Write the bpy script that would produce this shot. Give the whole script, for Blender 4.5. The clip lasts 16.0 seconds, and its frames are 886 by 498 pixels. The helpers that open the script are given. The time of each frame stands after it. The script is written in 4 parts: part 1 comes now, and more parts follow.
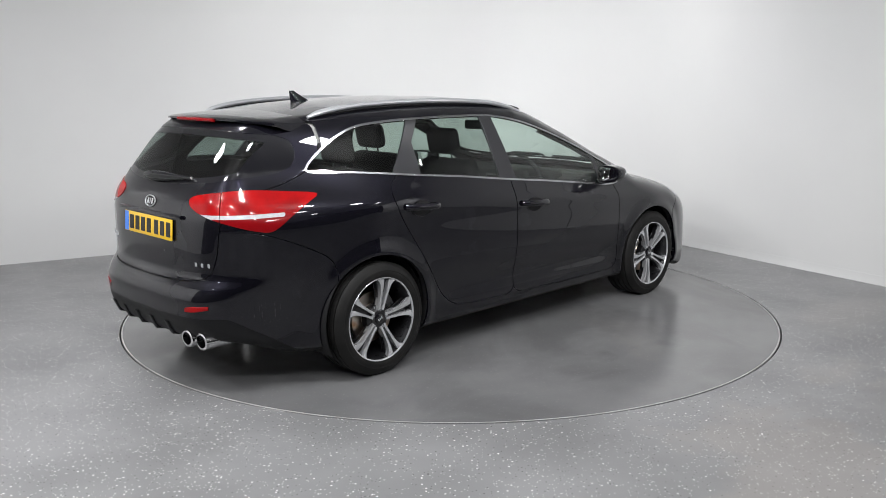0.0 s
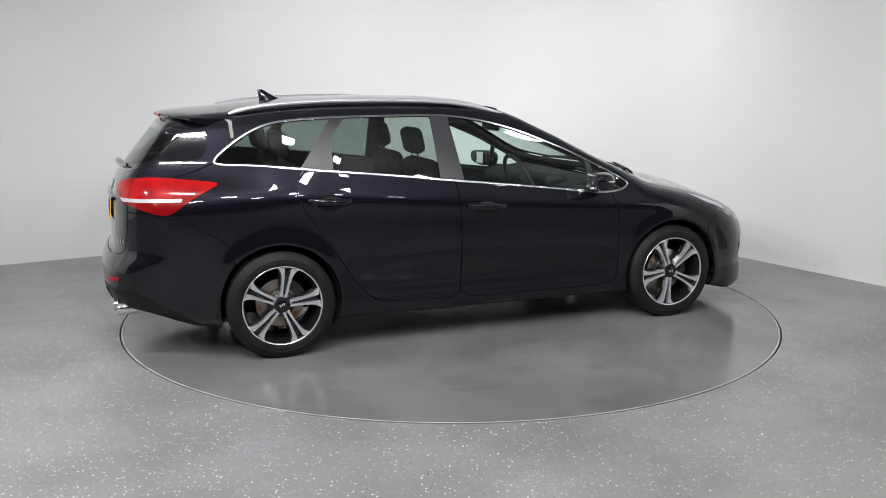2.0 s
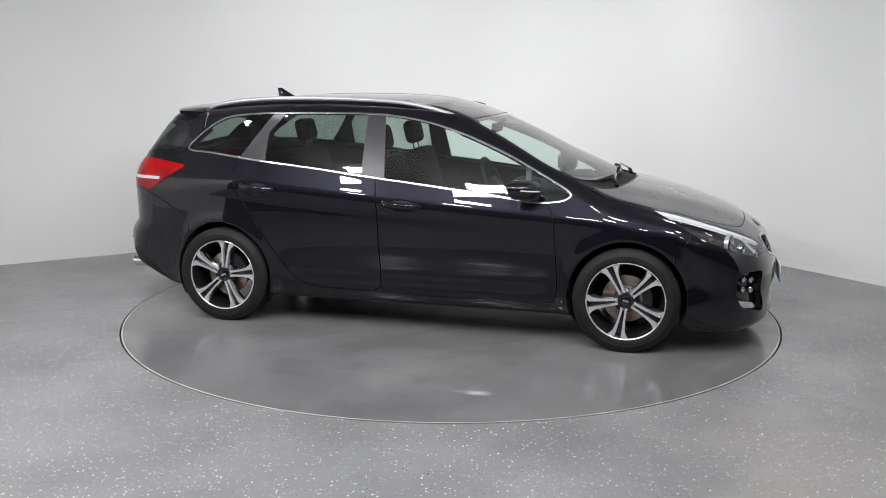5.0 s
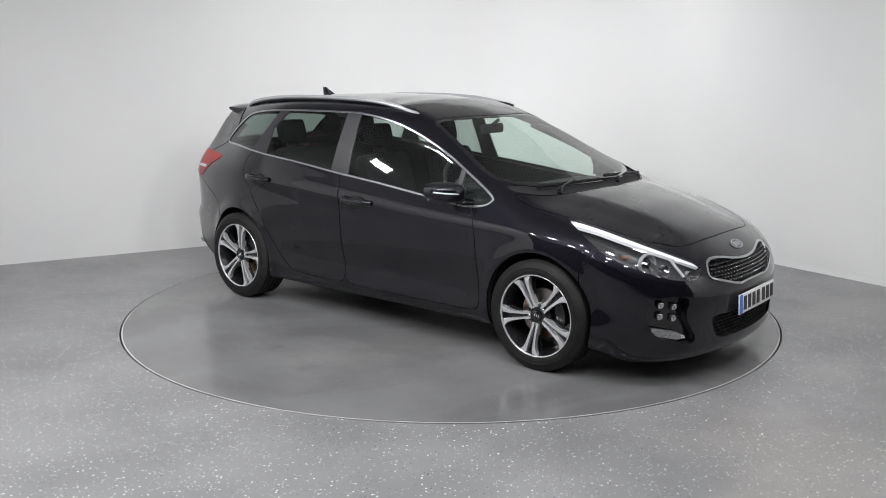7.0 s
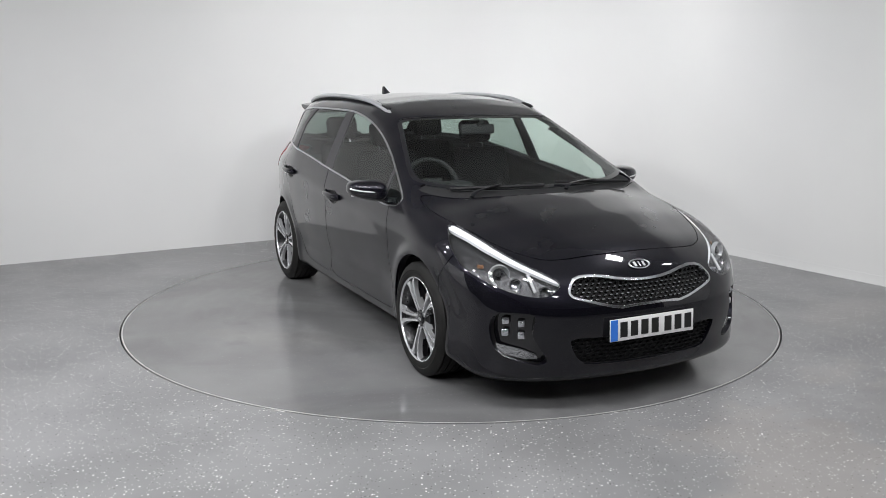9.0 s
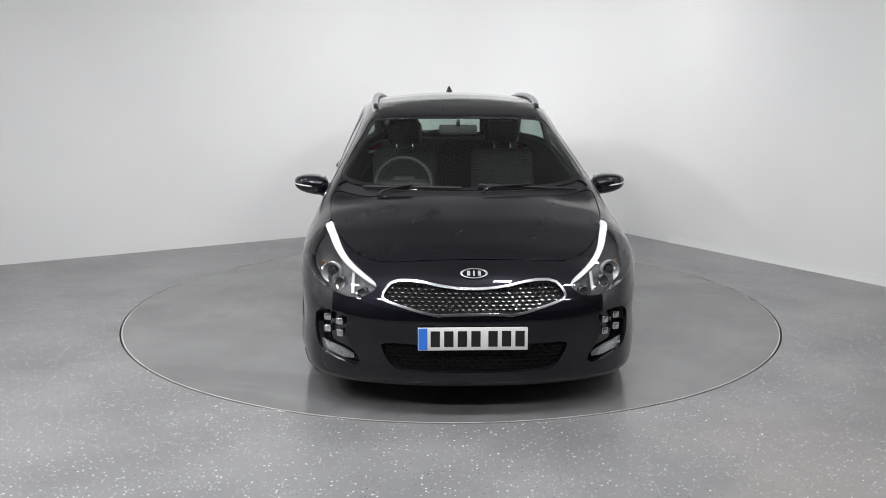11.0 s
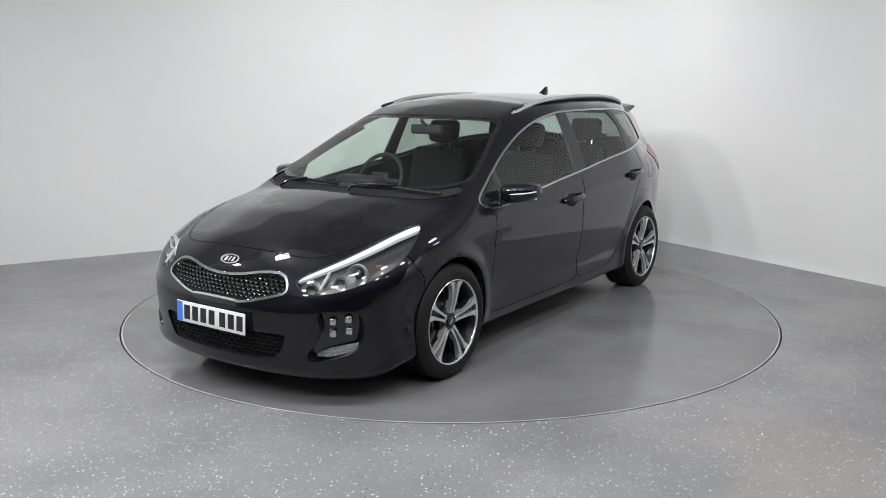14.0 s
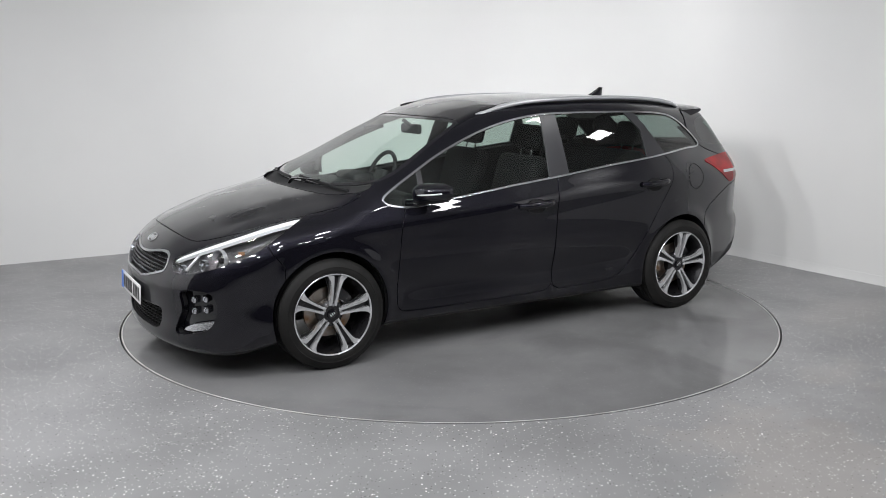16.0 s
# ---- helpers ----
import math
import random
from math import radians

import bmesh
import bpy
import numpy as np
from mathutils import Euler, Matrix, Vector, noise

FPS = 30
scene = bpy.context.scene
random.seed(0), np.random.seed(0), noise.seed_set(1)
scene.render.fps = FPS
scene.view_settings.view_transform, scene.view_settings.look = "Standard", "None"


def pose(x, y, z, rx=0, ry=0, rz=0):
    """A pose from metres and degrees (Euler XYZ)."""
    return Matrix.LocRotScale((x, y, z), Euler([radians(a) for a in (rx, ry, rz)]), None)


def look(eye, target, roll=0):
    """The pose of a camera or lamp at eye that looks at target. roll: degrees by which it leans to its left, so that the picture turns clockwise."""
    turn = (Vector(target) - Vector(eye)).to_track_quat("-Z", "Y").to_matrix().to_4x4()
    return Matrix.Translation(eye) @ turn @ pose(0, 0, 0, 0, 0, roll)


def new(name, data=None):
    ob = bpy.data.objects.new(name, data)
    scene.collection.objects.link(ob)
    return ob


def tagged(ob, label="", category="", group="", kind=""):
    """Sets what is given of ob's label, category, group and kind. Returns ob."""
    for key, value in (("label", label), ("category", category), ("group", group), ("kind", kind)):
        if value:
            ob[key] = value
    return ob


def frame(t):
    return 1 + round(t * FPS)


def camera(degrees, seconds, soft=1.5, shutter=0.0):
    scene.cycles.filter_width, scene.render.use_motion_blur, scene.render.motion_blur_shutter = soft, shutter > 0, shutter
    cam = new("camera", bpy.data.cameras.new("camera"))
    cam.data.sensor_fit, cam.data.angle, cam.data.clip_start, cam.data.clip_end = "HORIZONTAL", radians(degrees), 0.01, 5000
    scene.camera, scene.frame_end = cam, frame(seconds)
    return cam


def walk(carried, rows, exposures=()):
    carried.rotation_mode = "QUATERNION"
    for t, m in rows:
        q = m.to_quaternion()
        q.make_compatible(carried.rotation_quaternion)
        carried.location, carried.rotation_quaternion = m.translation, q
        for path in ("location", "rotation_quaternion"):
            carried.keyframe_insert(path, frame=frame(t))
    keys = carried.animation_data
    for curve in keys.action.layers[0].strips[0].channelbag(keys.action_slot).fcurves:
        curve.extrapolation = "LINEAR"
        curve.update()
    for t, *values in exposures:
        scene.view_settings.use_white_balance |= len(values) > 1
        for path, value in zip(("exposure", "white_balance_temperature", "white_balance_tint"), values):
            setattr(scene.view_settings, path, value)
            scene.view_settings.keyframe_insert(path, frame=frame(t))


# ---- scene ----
# ------------------------------------------------------------------ camera
cam = camera(52.9, 16.0, soft=0.8)
EYE = pose(0.0, -6.244, 1.628, 90 - 11.05, 0.0, 0.45)
walk(cam, [(0.0, EYE), (16.0, EYE)], exposures=[(0.0, 0.0), (16.0, 0.0)])

# ------------------------------------------------------------------ world and lights
world = bpy.data.worlds.new("studio_world")
scene.world = world
world.use_nodes = True
world.node_tree.nodes["Background"].inputs[0].default_value = (0.75, 0.78, 0.8, 1)
world.node_tree.nodes["Background"].inputs[1].default_value = 0.02


# one area lamp: serves the ceiling rows and the added fill lamps alike
def panel_lamp(x, y, z, sx, sy, watts, aim, tone=(0.985, 0.99, 1.0)):
    data = bpy.data.lights.new("ceiling_and_fill_panel", "AREA")
    data.shape, data.size, data.size_y, data.energy, data.color = "RECTANGLE", sx, sy, watts, tone
    ob = new("ceiling_and_fill_lamp", data)
    ob.matrix_world = look((x, y, z), aim)
    return ob


ROOM_TOP = 3.2
LAMP_Z = 2.9
# rows of small ceiling panels over and before the table, stronger away from the short wall
for lx, gain in ((-3.3, 1.2), (-2.0, 1.1), (-0.7, 1.0), (0.7, 0.95), (2.0, 0.65), (3.2, 0.3)):
    for ly, watts in ((-0.9, 13), (-2.7, 20), (-4.8, 24)):
        if ly < -1 or abs(lx) > 1:
            panel_lamp(lx, ly, LAMP_Z, 0.26, 0.17, watts * gain, (lx, ly + 0.001, 0))
# fill panels added to brighten the swept corner, turned towards it
for lx in (-2.7, -1.3, 0.1, 1.5):
    wash = panel_lamp(lx, -3.7, LAMP_Z, 0.26, 0.17, 18, (0.75, 4.0, 1.3))
    wash.data.spread = radians(95)
# fill lamps added behind the table for the wall glow, turned off the car
for lx, watts in ((-1.3, 3.2), (-0.1, 7.4), (1.3, 8.8)):
    wash = panel_lamp(lx, 0.95, LAMP_Z, 0.5, 0.12, watts, (lx * 0.6 + 0.5, 4.2, 0.0))
    wash.data.spread = radians(140)
# fill lamps added to light the unseen side walls that the car mirrors
for lx, ly, watts, aim in ((-4.6, -0.6, 22, (-8.0, -1.2, 0.8)), (-4.2, -2.6, 22, (-7.5, -3.6, 0.8)), (4.1, -2.2, 26, (7.0, -3.8, 0.9)), (4.9, -3.6, 26, (7.4, -5.2, 0.9))):
    wash = panel_lamp(lx, ly, LAMP_Z, 0.5, 0.12, watts, aim)
    wash.data.spread = radians(120)

# ------------------------------------------------------------------ materials


def material(name, base, rough=0.5, metal=0.0, **more):
    m = bpy.data.materials.new(name)
    m.use_nodes = True
    b = m.node_tree.nodes["Principled BSDF"]
    b.inputs["Base Color"].default_value = (*base, 1)
    b.inputs["Roughness"].default_value = rough
    b.inputs["Metallic"].default_value = metal
    for key, value in more.items():
        b.inputs[key.replace("_", " ")].default_value = value
    return m


def node(m, kind, **values):
    n = m.node_tree.nodes.new(kind)
    for key, value in values.items():
        n.inputs[key.replace("_", " ")].default_value = value
    return n


def grain(m, scale, low, high, into="Roughness", detail=4.0, coords="Object"):
    """Lets a noise run the named input of m between low and high."""
    t = m.node_tree
    b = t.nodes["Principled BSDF"]
    co = t.nodes.new("ShaderNodeTexCoord")
    n = node(m, "ShaderNodeTexNoise", Scale=scale, Detail=detail)
    t.links.new(co.outputs[coords], n.inputs["Vector"])
    r = node(m, "ShaderNodeMapRange", From_Min=0.3, From_Max=0.7)
    r.inputs["To Min"].default_value, r.inputs["To Max"].default_value = low, high
    t.links.new(n.outputs[0], r.inputs["Value"])
    t.links.new(r.outputs[0], b.inputs[into])
    return m


def tint(m, scale, one, two, detail=4.0, span=(0.35, 0.65)):
    """Lets a noise run the colour of m from one to two."""
    t = m.node_tree
    b = t.nodes["Principled BSDF"]
    co = t.nodes.new("ShaderNodeTexCoord")
    n = node(m, "ShaderNodeTexNoise", Scale=scale, Detail=detail)
    t.links.new(co.outputs["Object"], n.inputs["Vector"])
    ramp = t.nodes.new("ShaderNodeValToRGB")
    ramp.color_ramp.elements[0].position, ramp.color_ramp.elements[1].position = span
    ramp.color_ramp.elements[0].color, ramp.color_ramp.elements[1].color = (*one, 1), (*two, 1)
    t.links.new(n.outputs[0], ramp.inputs[0])
    t.links.new(ramp.outputs[0], b.inputs["Base Color"])
    return ramp


def bumped(m, scale, strength, distance=0.002, detail=3.0):
    t = m.node_tree
    co = t.nodes.new("ShaderNodeTexCoord")
    n = node(m, "ShaderNodeTexNoise", Scale=scale, Detail=detail)
    t.links.new(co.outputs["Object"], n.inputs["Vector"])
    b = node(m, "ShaderNodeBump", Strength=strength, Distance=distance)
    t.links.new(n.outputs[0], b.inputs["Height"])
    t.links.new(b.outputs[0], t.nodes["Principled BSDF"].inputs["Normal"])
    return m


def glass(name, tone, gloss=0.03):
    """A thin pane: tinted see-through with a clear gloss."""
    m = bpy.data.materials.new(name)
    m.use_nodes = True
    t = m.node_tree
    t.nodes.remove(t.nodes["Principled BSDF"])
    see = t.nodes.new("ShaderNodeBsdfTransparent")
    see.inputs[0].default_value = (*tone, 1)
    shine = t.nodes.new("ShaderNodeBsdfGlossy")
    shine.inputs["Roughness"].default_value = gloss
    # gloss grows towards grazing sight, the same from both faces
    facing = t.nodes.new("ShaderNodeLayerWeight")
    facing.inputs["Blend"].default_value = 0.5
    rise = t.nodes.new("ShaderNodeMath")
    rise.operation, rise.inputs[1].default_value = "POWER", 5.0
    t.links.new(facing.outputs["Facing"], rise.inputs[0])
    fresnel = t.nodes.new("ShaderNodeMapRange")
    fresnel.inputs["To Min"].default_value = 0.085
    t.links.new(rise.outputs[0], fresnel.inputs["Value"])
    mix = t.nodes.new("ShaderNodeMixShader")
    t.links.new(fresnel.outputs[0], mix.inputs[0])
    t.links.new(see.outputs[0], mix.inputs[1])
    t.links.new(shine.outputs[0], mix.inputs[2])
    t.links.new(mix.outputs[0], t.nodes["Material Output"].inputs["Surface"])
    return m


PAINT = material("black_pearl_paint", (0.0068, 0.0065, 0.0108), 0.34, 0.6, Specular_IOR_Level=0.06, Coat_Weight=1.0, Coat_Roughness=0.008)
grain(PAINT, 3.0, 0.27, 0.33)
INNER = material("dark_inner_shell", (0.006, 0.006, 0.007), 0.7)
PLASTIC = bumped(material("textured_black_plastic", (0.009, 0.009, 0.010), 0.5, Specular_IOR_Level=0.22), 900, 0.25, 0.0006)
SATIN = material("satin_black_trim", (0.020, 0.020, 0.023), 0.32)
GLOSS = material("piano_black_trim", (0.006, 0.006, 0.008), 0.08, Coat_Weight=0.6)
CHROME = material("satin_chrome", (0.50, 0.51, 0.53), 0.22, 1.0)
POLISHED = material("polished_chrome", (0.70, 0.70, 0.71), 0.07, 1.0)
SILVER = material("brushed_silver_rail", (0.52, 0.53, 0.55), 0.30, 0.6)
ALLOY = material("machined_alloy", (0.70, 0.71, 0.73), 0.24, 0.7)
DARK_ALLOY = grain(material("dark_painted_alloy", (0.016, 0.016, 0.018), 0.3, 0.5, Coat_Weight=0.5), 50, 0.25, 0.4)
RUBBER = bumped(material("tyre_rubber", (0.008, 0.008, 0.008), 0.6, Specular_IOR_Level=0.25), 300, 0.3, 0.0008)
tint(RUBBER, 8, (0.006, 0.006, 0.006), (0.012, 0.0115, 0.011))
STEEL = material("worn_brake_steel", (0.45, 0.43, 0.40), 0.35, 1.0)
tint(STEEL, 14, (0.40, 0.36, 0.32), (0.22, 0.12, 0.06), span=(0.45, 0.75))
RED = material("red_lamp_lens", (0.30, 0.003, 0.004), 0.25, Specular_IOR_Level=0.1, Coat_Weight=0.35, Coat_Roughness=0.03)
tint(RED, 9, (0.34, 0.003, 0.004), (0.20, 0.002, 0.003), span=(0.4, 0.7))
DARK_RED = material("deep_red_lens", (0.19, 0.003, 0.005), 0.2, Specular_IOR_Level=0.1, Coat_Weight=0.4)
CLEAR_WHITE = grain(material("frosted_white_lens", (0.46, 0.46, 0.47), 0.2, Coat_Weight=0.5), 120, 0.12, 0.4)
AMBER = material("amber_lens", (0.20, 0.10, 0.045), 0.2, Coat_Weight=1.0)
REFLECTOR = grain(material("lamp_reflector", (0.62, 0.63, 0.66), 0.12, 1.0), 30, 0.08, 0.22)
LAMP_GREY = material("lamp_housing_grey", (0.045, 0.045, 0.048), 0.3, 0.5)
YELLOW = material("yellow_plate", (0.80, 0.50, 0.015), 0.35, Coat_Weight=0.5)
WHITE = material("white_plate", (0.80, 0.80, 0.80), 0.35, Coat_Weight=0.5)
BLUE = material("blue_band", (0.03, 0.19, 0.75), 0.35, Coat_Weight=0.5)
INK = material("black_print", (0.01, 0.01, 0.01), 0.4)
FABRIC = material("charcoal_seat_cloth", (0.008, 0.008, 0.009), 0.85, Specular_IOR_Level=0.12)
tint(FABRIC, 30, (0.005, 0.005, 0.0055), (0.010, 0.010, 0.0105))
TRIM = bumped(material("soft_dash_plastic", (0.016, 0.017, 0.018), 0.6, Specular_IOR_Level=0.25), 500, 0.3, 0.0006)
LINING = material("grey_headlining", (0.30, 0.30, 0.29), 0.9)
GLASS = glass("green_tinted_glass", (0.86, 0.96, 0.91))
PRIVACY = glass("dark_privacy_glass", (0.44, 0.51, 0.48))
LENS = glass("clear_lens", (0.93, 0.94, 0.95))

WALL = material("matt_white_wall_paint", (0.80, 0.80, 0.80), 0.75)
tint(WALL, 0.5, (0.775, 0.775, 0.775), (0.815, 0.815, 0.81))
bumped(WALL, 60, 0.05, 0.002)
# dark tone stands in for the unlit part of the room
DARK_WALL = material("unlit_room_dark", (0.05, 0.05, 0.052), 0.8)
tint(DARK_WALL, 0.8, (0.042, 0.042, 0.044), (0.058, 0.058, 0.06))
CEILING = material("pale_grey_ceiling_paint", (0.44, 0.44, 0.44), 0.8)
tint(CEILING, 0.8, (0.42, 0.42, 0.42), (0.46, 0.46, 0.46))


def floor_material(name, base, dark, light, fleck, rough):
    m = material(name, base, rough[0])
    t = m.node_tree
    b = t.nodes["Principled BSDF"]
    ramp = tint(m, 1.3, dark, light, detail=8.0)
    co = t.nodes.new("ShaderNodeTexCoord")
    stain = node(m, "ShaderNodeTexNoise", Scale=0.55, Detail=6.0, Distortion=0.6)
    t.links.new(co.outputs["Object"], stain.inputs["Vector"])
    sr = t.nodes.new("ShaderNodeMapRange")
    sr.inputs["From Min"].default_value, sr.inputs["From Max"].default_value = 0.6, 0.72
    sr.inputs["To Max"].default_value = 0.35
    t.links.new(stain.outputs[0], sr.inputs["Value"])
    worn = t.nodes.new("ShaderNodeMixRGB")
    worn.inputs[2].default_value = (base[0] * 1.35, base[1] * 1.28, base[2] * 1.18, 1)
    t.links.new(sr.outputs[0], worn.inputs[0])
    t.links.new(ramp.outputs[0], worn.inputs[1])
    last = worn
    if fleck:
        for size, reach, tone in ((52, 0.23, (0.92, 0.92, 0.91)), (84, 0.27, (0.60, 0.60, 0.60)), (66, 0.22, (0.05, 0.05, 0.05))):
            v = node(m, "ShaderNodeTexVoronoi", Scale=size)
            t.links.new(co.outputs["Object"], v.inputs["Vector"])
            # only some of the cells carry a chip
            pick = t.nodes.new("ShaderNodeSeparateColor")
            t.links.new(v.outputs["Color"], pick.inputs[0])
            gate = t.nodes.new("ShaderNodeMath")
            gate.operation = "LESS_THAN"
            gate.inputs[1].default_value = 0.19
            t.links.new(pick.outputs[0], gate.inputs[0])
            near = t.nodes.new("ShaderNodeMath")
            near.operation = "LESS_THAN"
            near.inputs[1].default_value = reach
            t.links.new(v.outputs["Distance"], near.inputs[0])
            both = t.nodes.new("ShaderNodeMath")
            both.operation = "MULTIPLY"
            t.links.new(gate.outputs[0], both.inputs[0])
            t.links.new(near.outputs[0], both.inputs[1])
            mix = t.nodes.new("ShaderNodeMixRGB")
            mix.inputs[2].default_value = (*tone, 1)
            t.links.new(both.outputs[0], mix.inputs[0])
            t.links.new(last.outputs[0], mix.inputs[1])
            last = mix
    if fleck:
        # three old scuffed patches with ragged outlines
        ragged = node(m, "ShaderNodeTexNoise", Scale=3.2, Detail=6.0)
        t.links.new(co.outputs["Object"], ragged.inputs["Vector"])
        for px, py, size, tone in ((1.55, -2.62, 0.60, (0.36, 0.32, 0.285)), (2.20, -1.50, 0.26, (0.40, 0.37, 0.34)), (2.05, -2.1, 0.42, (0.17, 0.16, 0.155))):
            away = t.nodes.new("ShaderNodeVectorMath")
            away.operation = "DISTANCE"
            away.inputs[1].default_value = (px, py, 0)
            t.links.new(co.outputs["Object"], away.inputs[0])
            rough_edge = t.nodes.new("ShaderNodeMath")
            rough_edge.operation = "MULTIPLY_ADD"
            rough_edge.inputs[1].default_value = 1.3
            t.links.new(ragged.outputs[0], rough_edge.inputs[0])
            t.links.new(away.outputs["Value"], rough_edge.inputs[2])
            fade = node(m, "ShaderNodeMapRange", From_Min=size + 0.40, From_Max=size + 0.62)
            fade.inputs["To Min"].default_value, fade.inputs["To Max"].default_value = 0.28, 0.0
            t.links.new(rough_edge.outputs[0], fade.inputs["Value"])
            mix = t.nodes.new("ShaderNodeMixRGB")
            mix.inputs[2].default_value = (*tone, 1)
            t.links.new(fade.outputs[0], mix.inputs[0])
            t.links.new(last.outputs[0], mix.inputs[1])
            last = mix
    t.links.new(last.outputs[0], b.inputs["Base Color"])
    grain(m, 2.2, rough[0], rough[1], detail=8.0)
    bumped(m, 220, 0.12, 0.001)
    return m


FLOOR = floor_material("flecked_grey_safety_vinyl", (0.26, 0.26, 0.265), (0.212, 0.212, 0.216), (0.285, 0.285, 0.289), True, (0.30, 0.42))
DISC = floor_material("worn_grey_floor_paint", (0.20, 0.20, 0.203), (0.17, 0.17, 0.173), (0.22, 0.22, 0.223), False, (0.14, 0.26))

EDGE = grain(material("worn_pale_edging", (0.5, 0.5, 0.49), 0.5), 30, 0.35, 0.6)
tint(EDGE, 6, (0.34, 0.33, 0.32), (0.58, 0.58, 0.57))


def weather_disc(m):
    """Dried tide marks, wheel tracks and wet, shinier patches on the table's paint."""
    t = m.node_tree
    b = t.nodes["Principled BSDF"]
    co = t.nodes.new("ShaderNodeTexCoord")
    paint = b.inputs["Base Color"].links[0].from_socket

    def noise(scale, detail, twist, low, high):
        n = node(m, "ShaderNodeTexNoise", Scale=scale, Detail=detail, Distortion=twist)
        t.links.new(co.outputs["Object"], n.inputs["Vector"])
        r = node(m, "ShaderNodeMapRange", From_Min=low, From_Max=high)
        t.links.new(n.outputs[0], r.inputs["Value"])
        return r.outputs[0]

    def blended(fac, amount, one, tone):
        gain = t.nodes.new("ShaderNodeMath")
        gain.operation, gain.inputs[1].default_value = "MULTIPLY", amount
        t.links.new(fac, gain.inputs[0])
        mix = t.nodes.new("ShaderNodeMixRGB")
        mix.inputs[2].default_value = (*tone, 1)
        t.links.new(gain.outputs[0], mix.inputs[0])
        t.links.new(one, mix.inputs[1])
        return mix.outputs[0]

    wet = noise(1.0, 9.0, 1.2, 0.46, 0.60)
    scuffs = noise(2.6, 10.0, 2.2, 0.60, 0.70)
    grit = noise(60.0, 4.0, 0.0, 0.62, 0.72)
    rings = t.nodes.new("ShaderNodeTexWave")
    rings.wave_type, rings.rings_direction = "RINGS", "Z"
    for key, value in (("Scale", 2.6), ("Distortion", 7.0), ("Detail", 4.0), ("Detail Scale", 0.8)):
        rings.inputs[key].default_value = value
    t.links.new(co.outputs["Object"], rings.inputs["Vector"])
    tone = blended(wet, 0.5, paint, (0.125, 0.125, 0.128))
    tone = blended(scuffs, 0.05, tone, (0.28, 0.28, 0.28))
    tone = blended(grit, 0.25, tone, (0.36, 0.36, 0.355))
    t.links.new(tone, b.inputs["Base Color"])
    # roughness: rings of wear, lower where wet, higher on scuffs
    span = node(m, "ShaderNodeMapRange")
    span.inputs["To Min"].default_value, span.inputs["To Max"].default_value = 0.15, 0.23
    t.links.new(rings.outputs["Fac"], span.inputs["Value"])
    smooth = t.nodes.new("ShaderNodeMath")
    smooth.operation, smooth.inputs[1].default_value = "MULTIPLY_ADD", -0.08
    t.links.new(wet, smooth.inputs[0])
    t.links.new(span.outputs[0], smooth.inputs[2])
    coarse = t.nodes.new("ShaderNodeMath")
    coarse.operation, coarse.inputs[1].default_value = "MULTIPLY_ADD", 0.03
    t.links.new(scuffs, coarse.inputs[0])
    t.links.new(smooth.outputs[0], coarse.inputs[2])
    t.links.new(coarse.outputs[0], b.inputs["Roughness"])


weather_disc(DISC)

# ------------------------------------------------------------------ mesh helpers


def mesh_object(name, verts, faces, mat, parent=None, label="", normals=None, smooth=True):
    me = bpy.data.meshes.new(name)
    me.from_pydata(np.asarray(verts, float).tolist(), [], faces.tolist() if isinstance(faces, np.ndarray) else faces)
    me.materials.append(mat)
    me.polygons.foreach_set("use_smooth", [smooth] * len(me.polygons))
    if normals is not None:
        me.normals_split_custom_set_from_vertices(np.asarray(normals, float).tolist())
    me.update()
    ob = new(name, me)
    if parent is not None:
        ob.parent = parent
    return tagged(ob, label)


def part(name, bm, mat, parent, label="", smooth=0.6):
    """Links a bmesh as one mesh object under its thing; edges sharper than smooth (radians) stay sharp."""
    bmesh.ops.recalc_face_normals(bm, faces=bm.faces)
    for f in bm.faces:
        f.smooth = True
    for e in bm.edges:
        e.smooth = len(e.link_faces) == 2 and e.calc_face_angle(0) < smooth
    me = bpy.data.meshes.new(name)
    bm.to_mesh(me)
    bm.free()
    me.materials.append(mat)
    ob = new(name, me)
    if parent is not None:
        ob.parent = parent
    return tagged(ob, label)


def rounded_box(bm, centre, size, r=0.01, turn=None, seg=3):
    made = bmesh.ops.create_cube(bm, size=1.0)["verts"]
    m = Matrix.Translation(centre) @ (turn or Matrix.Identity(4)) @ Matrix.Diagonal((*size, 1))
    bmesh.ops.transform(bm, matrix=m, verts=made)
    edges = {e for v in made for e in v.link_edges}
    bmesh.ops.bevel(bm, geom=list(edges), offset=min(r, min(size) * 0.45), segments=seg, profile=0.5, affect="EDGES")
    return bm


def lathe(bm, profile, steps=64, turn=None, arc=(0, 360)):
    """Turns (radius, height) pairs about the local y axis."""
    rings = []
    full = arc[1] - arc[0] >= 360
    count = steps if full else steps + 1
    for i in range(count):
        a = radians(arc[0] + (arc[1] - arc[0]) * i / steps)
        rings.append([bm.verts.new((r * math.cos(a), h, r * math.sin(a))) for r, h in profile])
    made = [v for ring in rings for v in ring]
    for i in range(steps):
        one, two = rings[i], rings[(i + 1) % count]
        for j in range(len(profile) - 1):
            bm.faces.new((one[j], one[j + 1], two[j + 1], two[j]))
    bmesh.ops.remove_doubles(bm, verts=made, dist=1e-6)
    if turn is not None:
        bmesh.ops.transform(bm, matrix=turn, verts=[v for v in made if v.is_valid])
    return bm


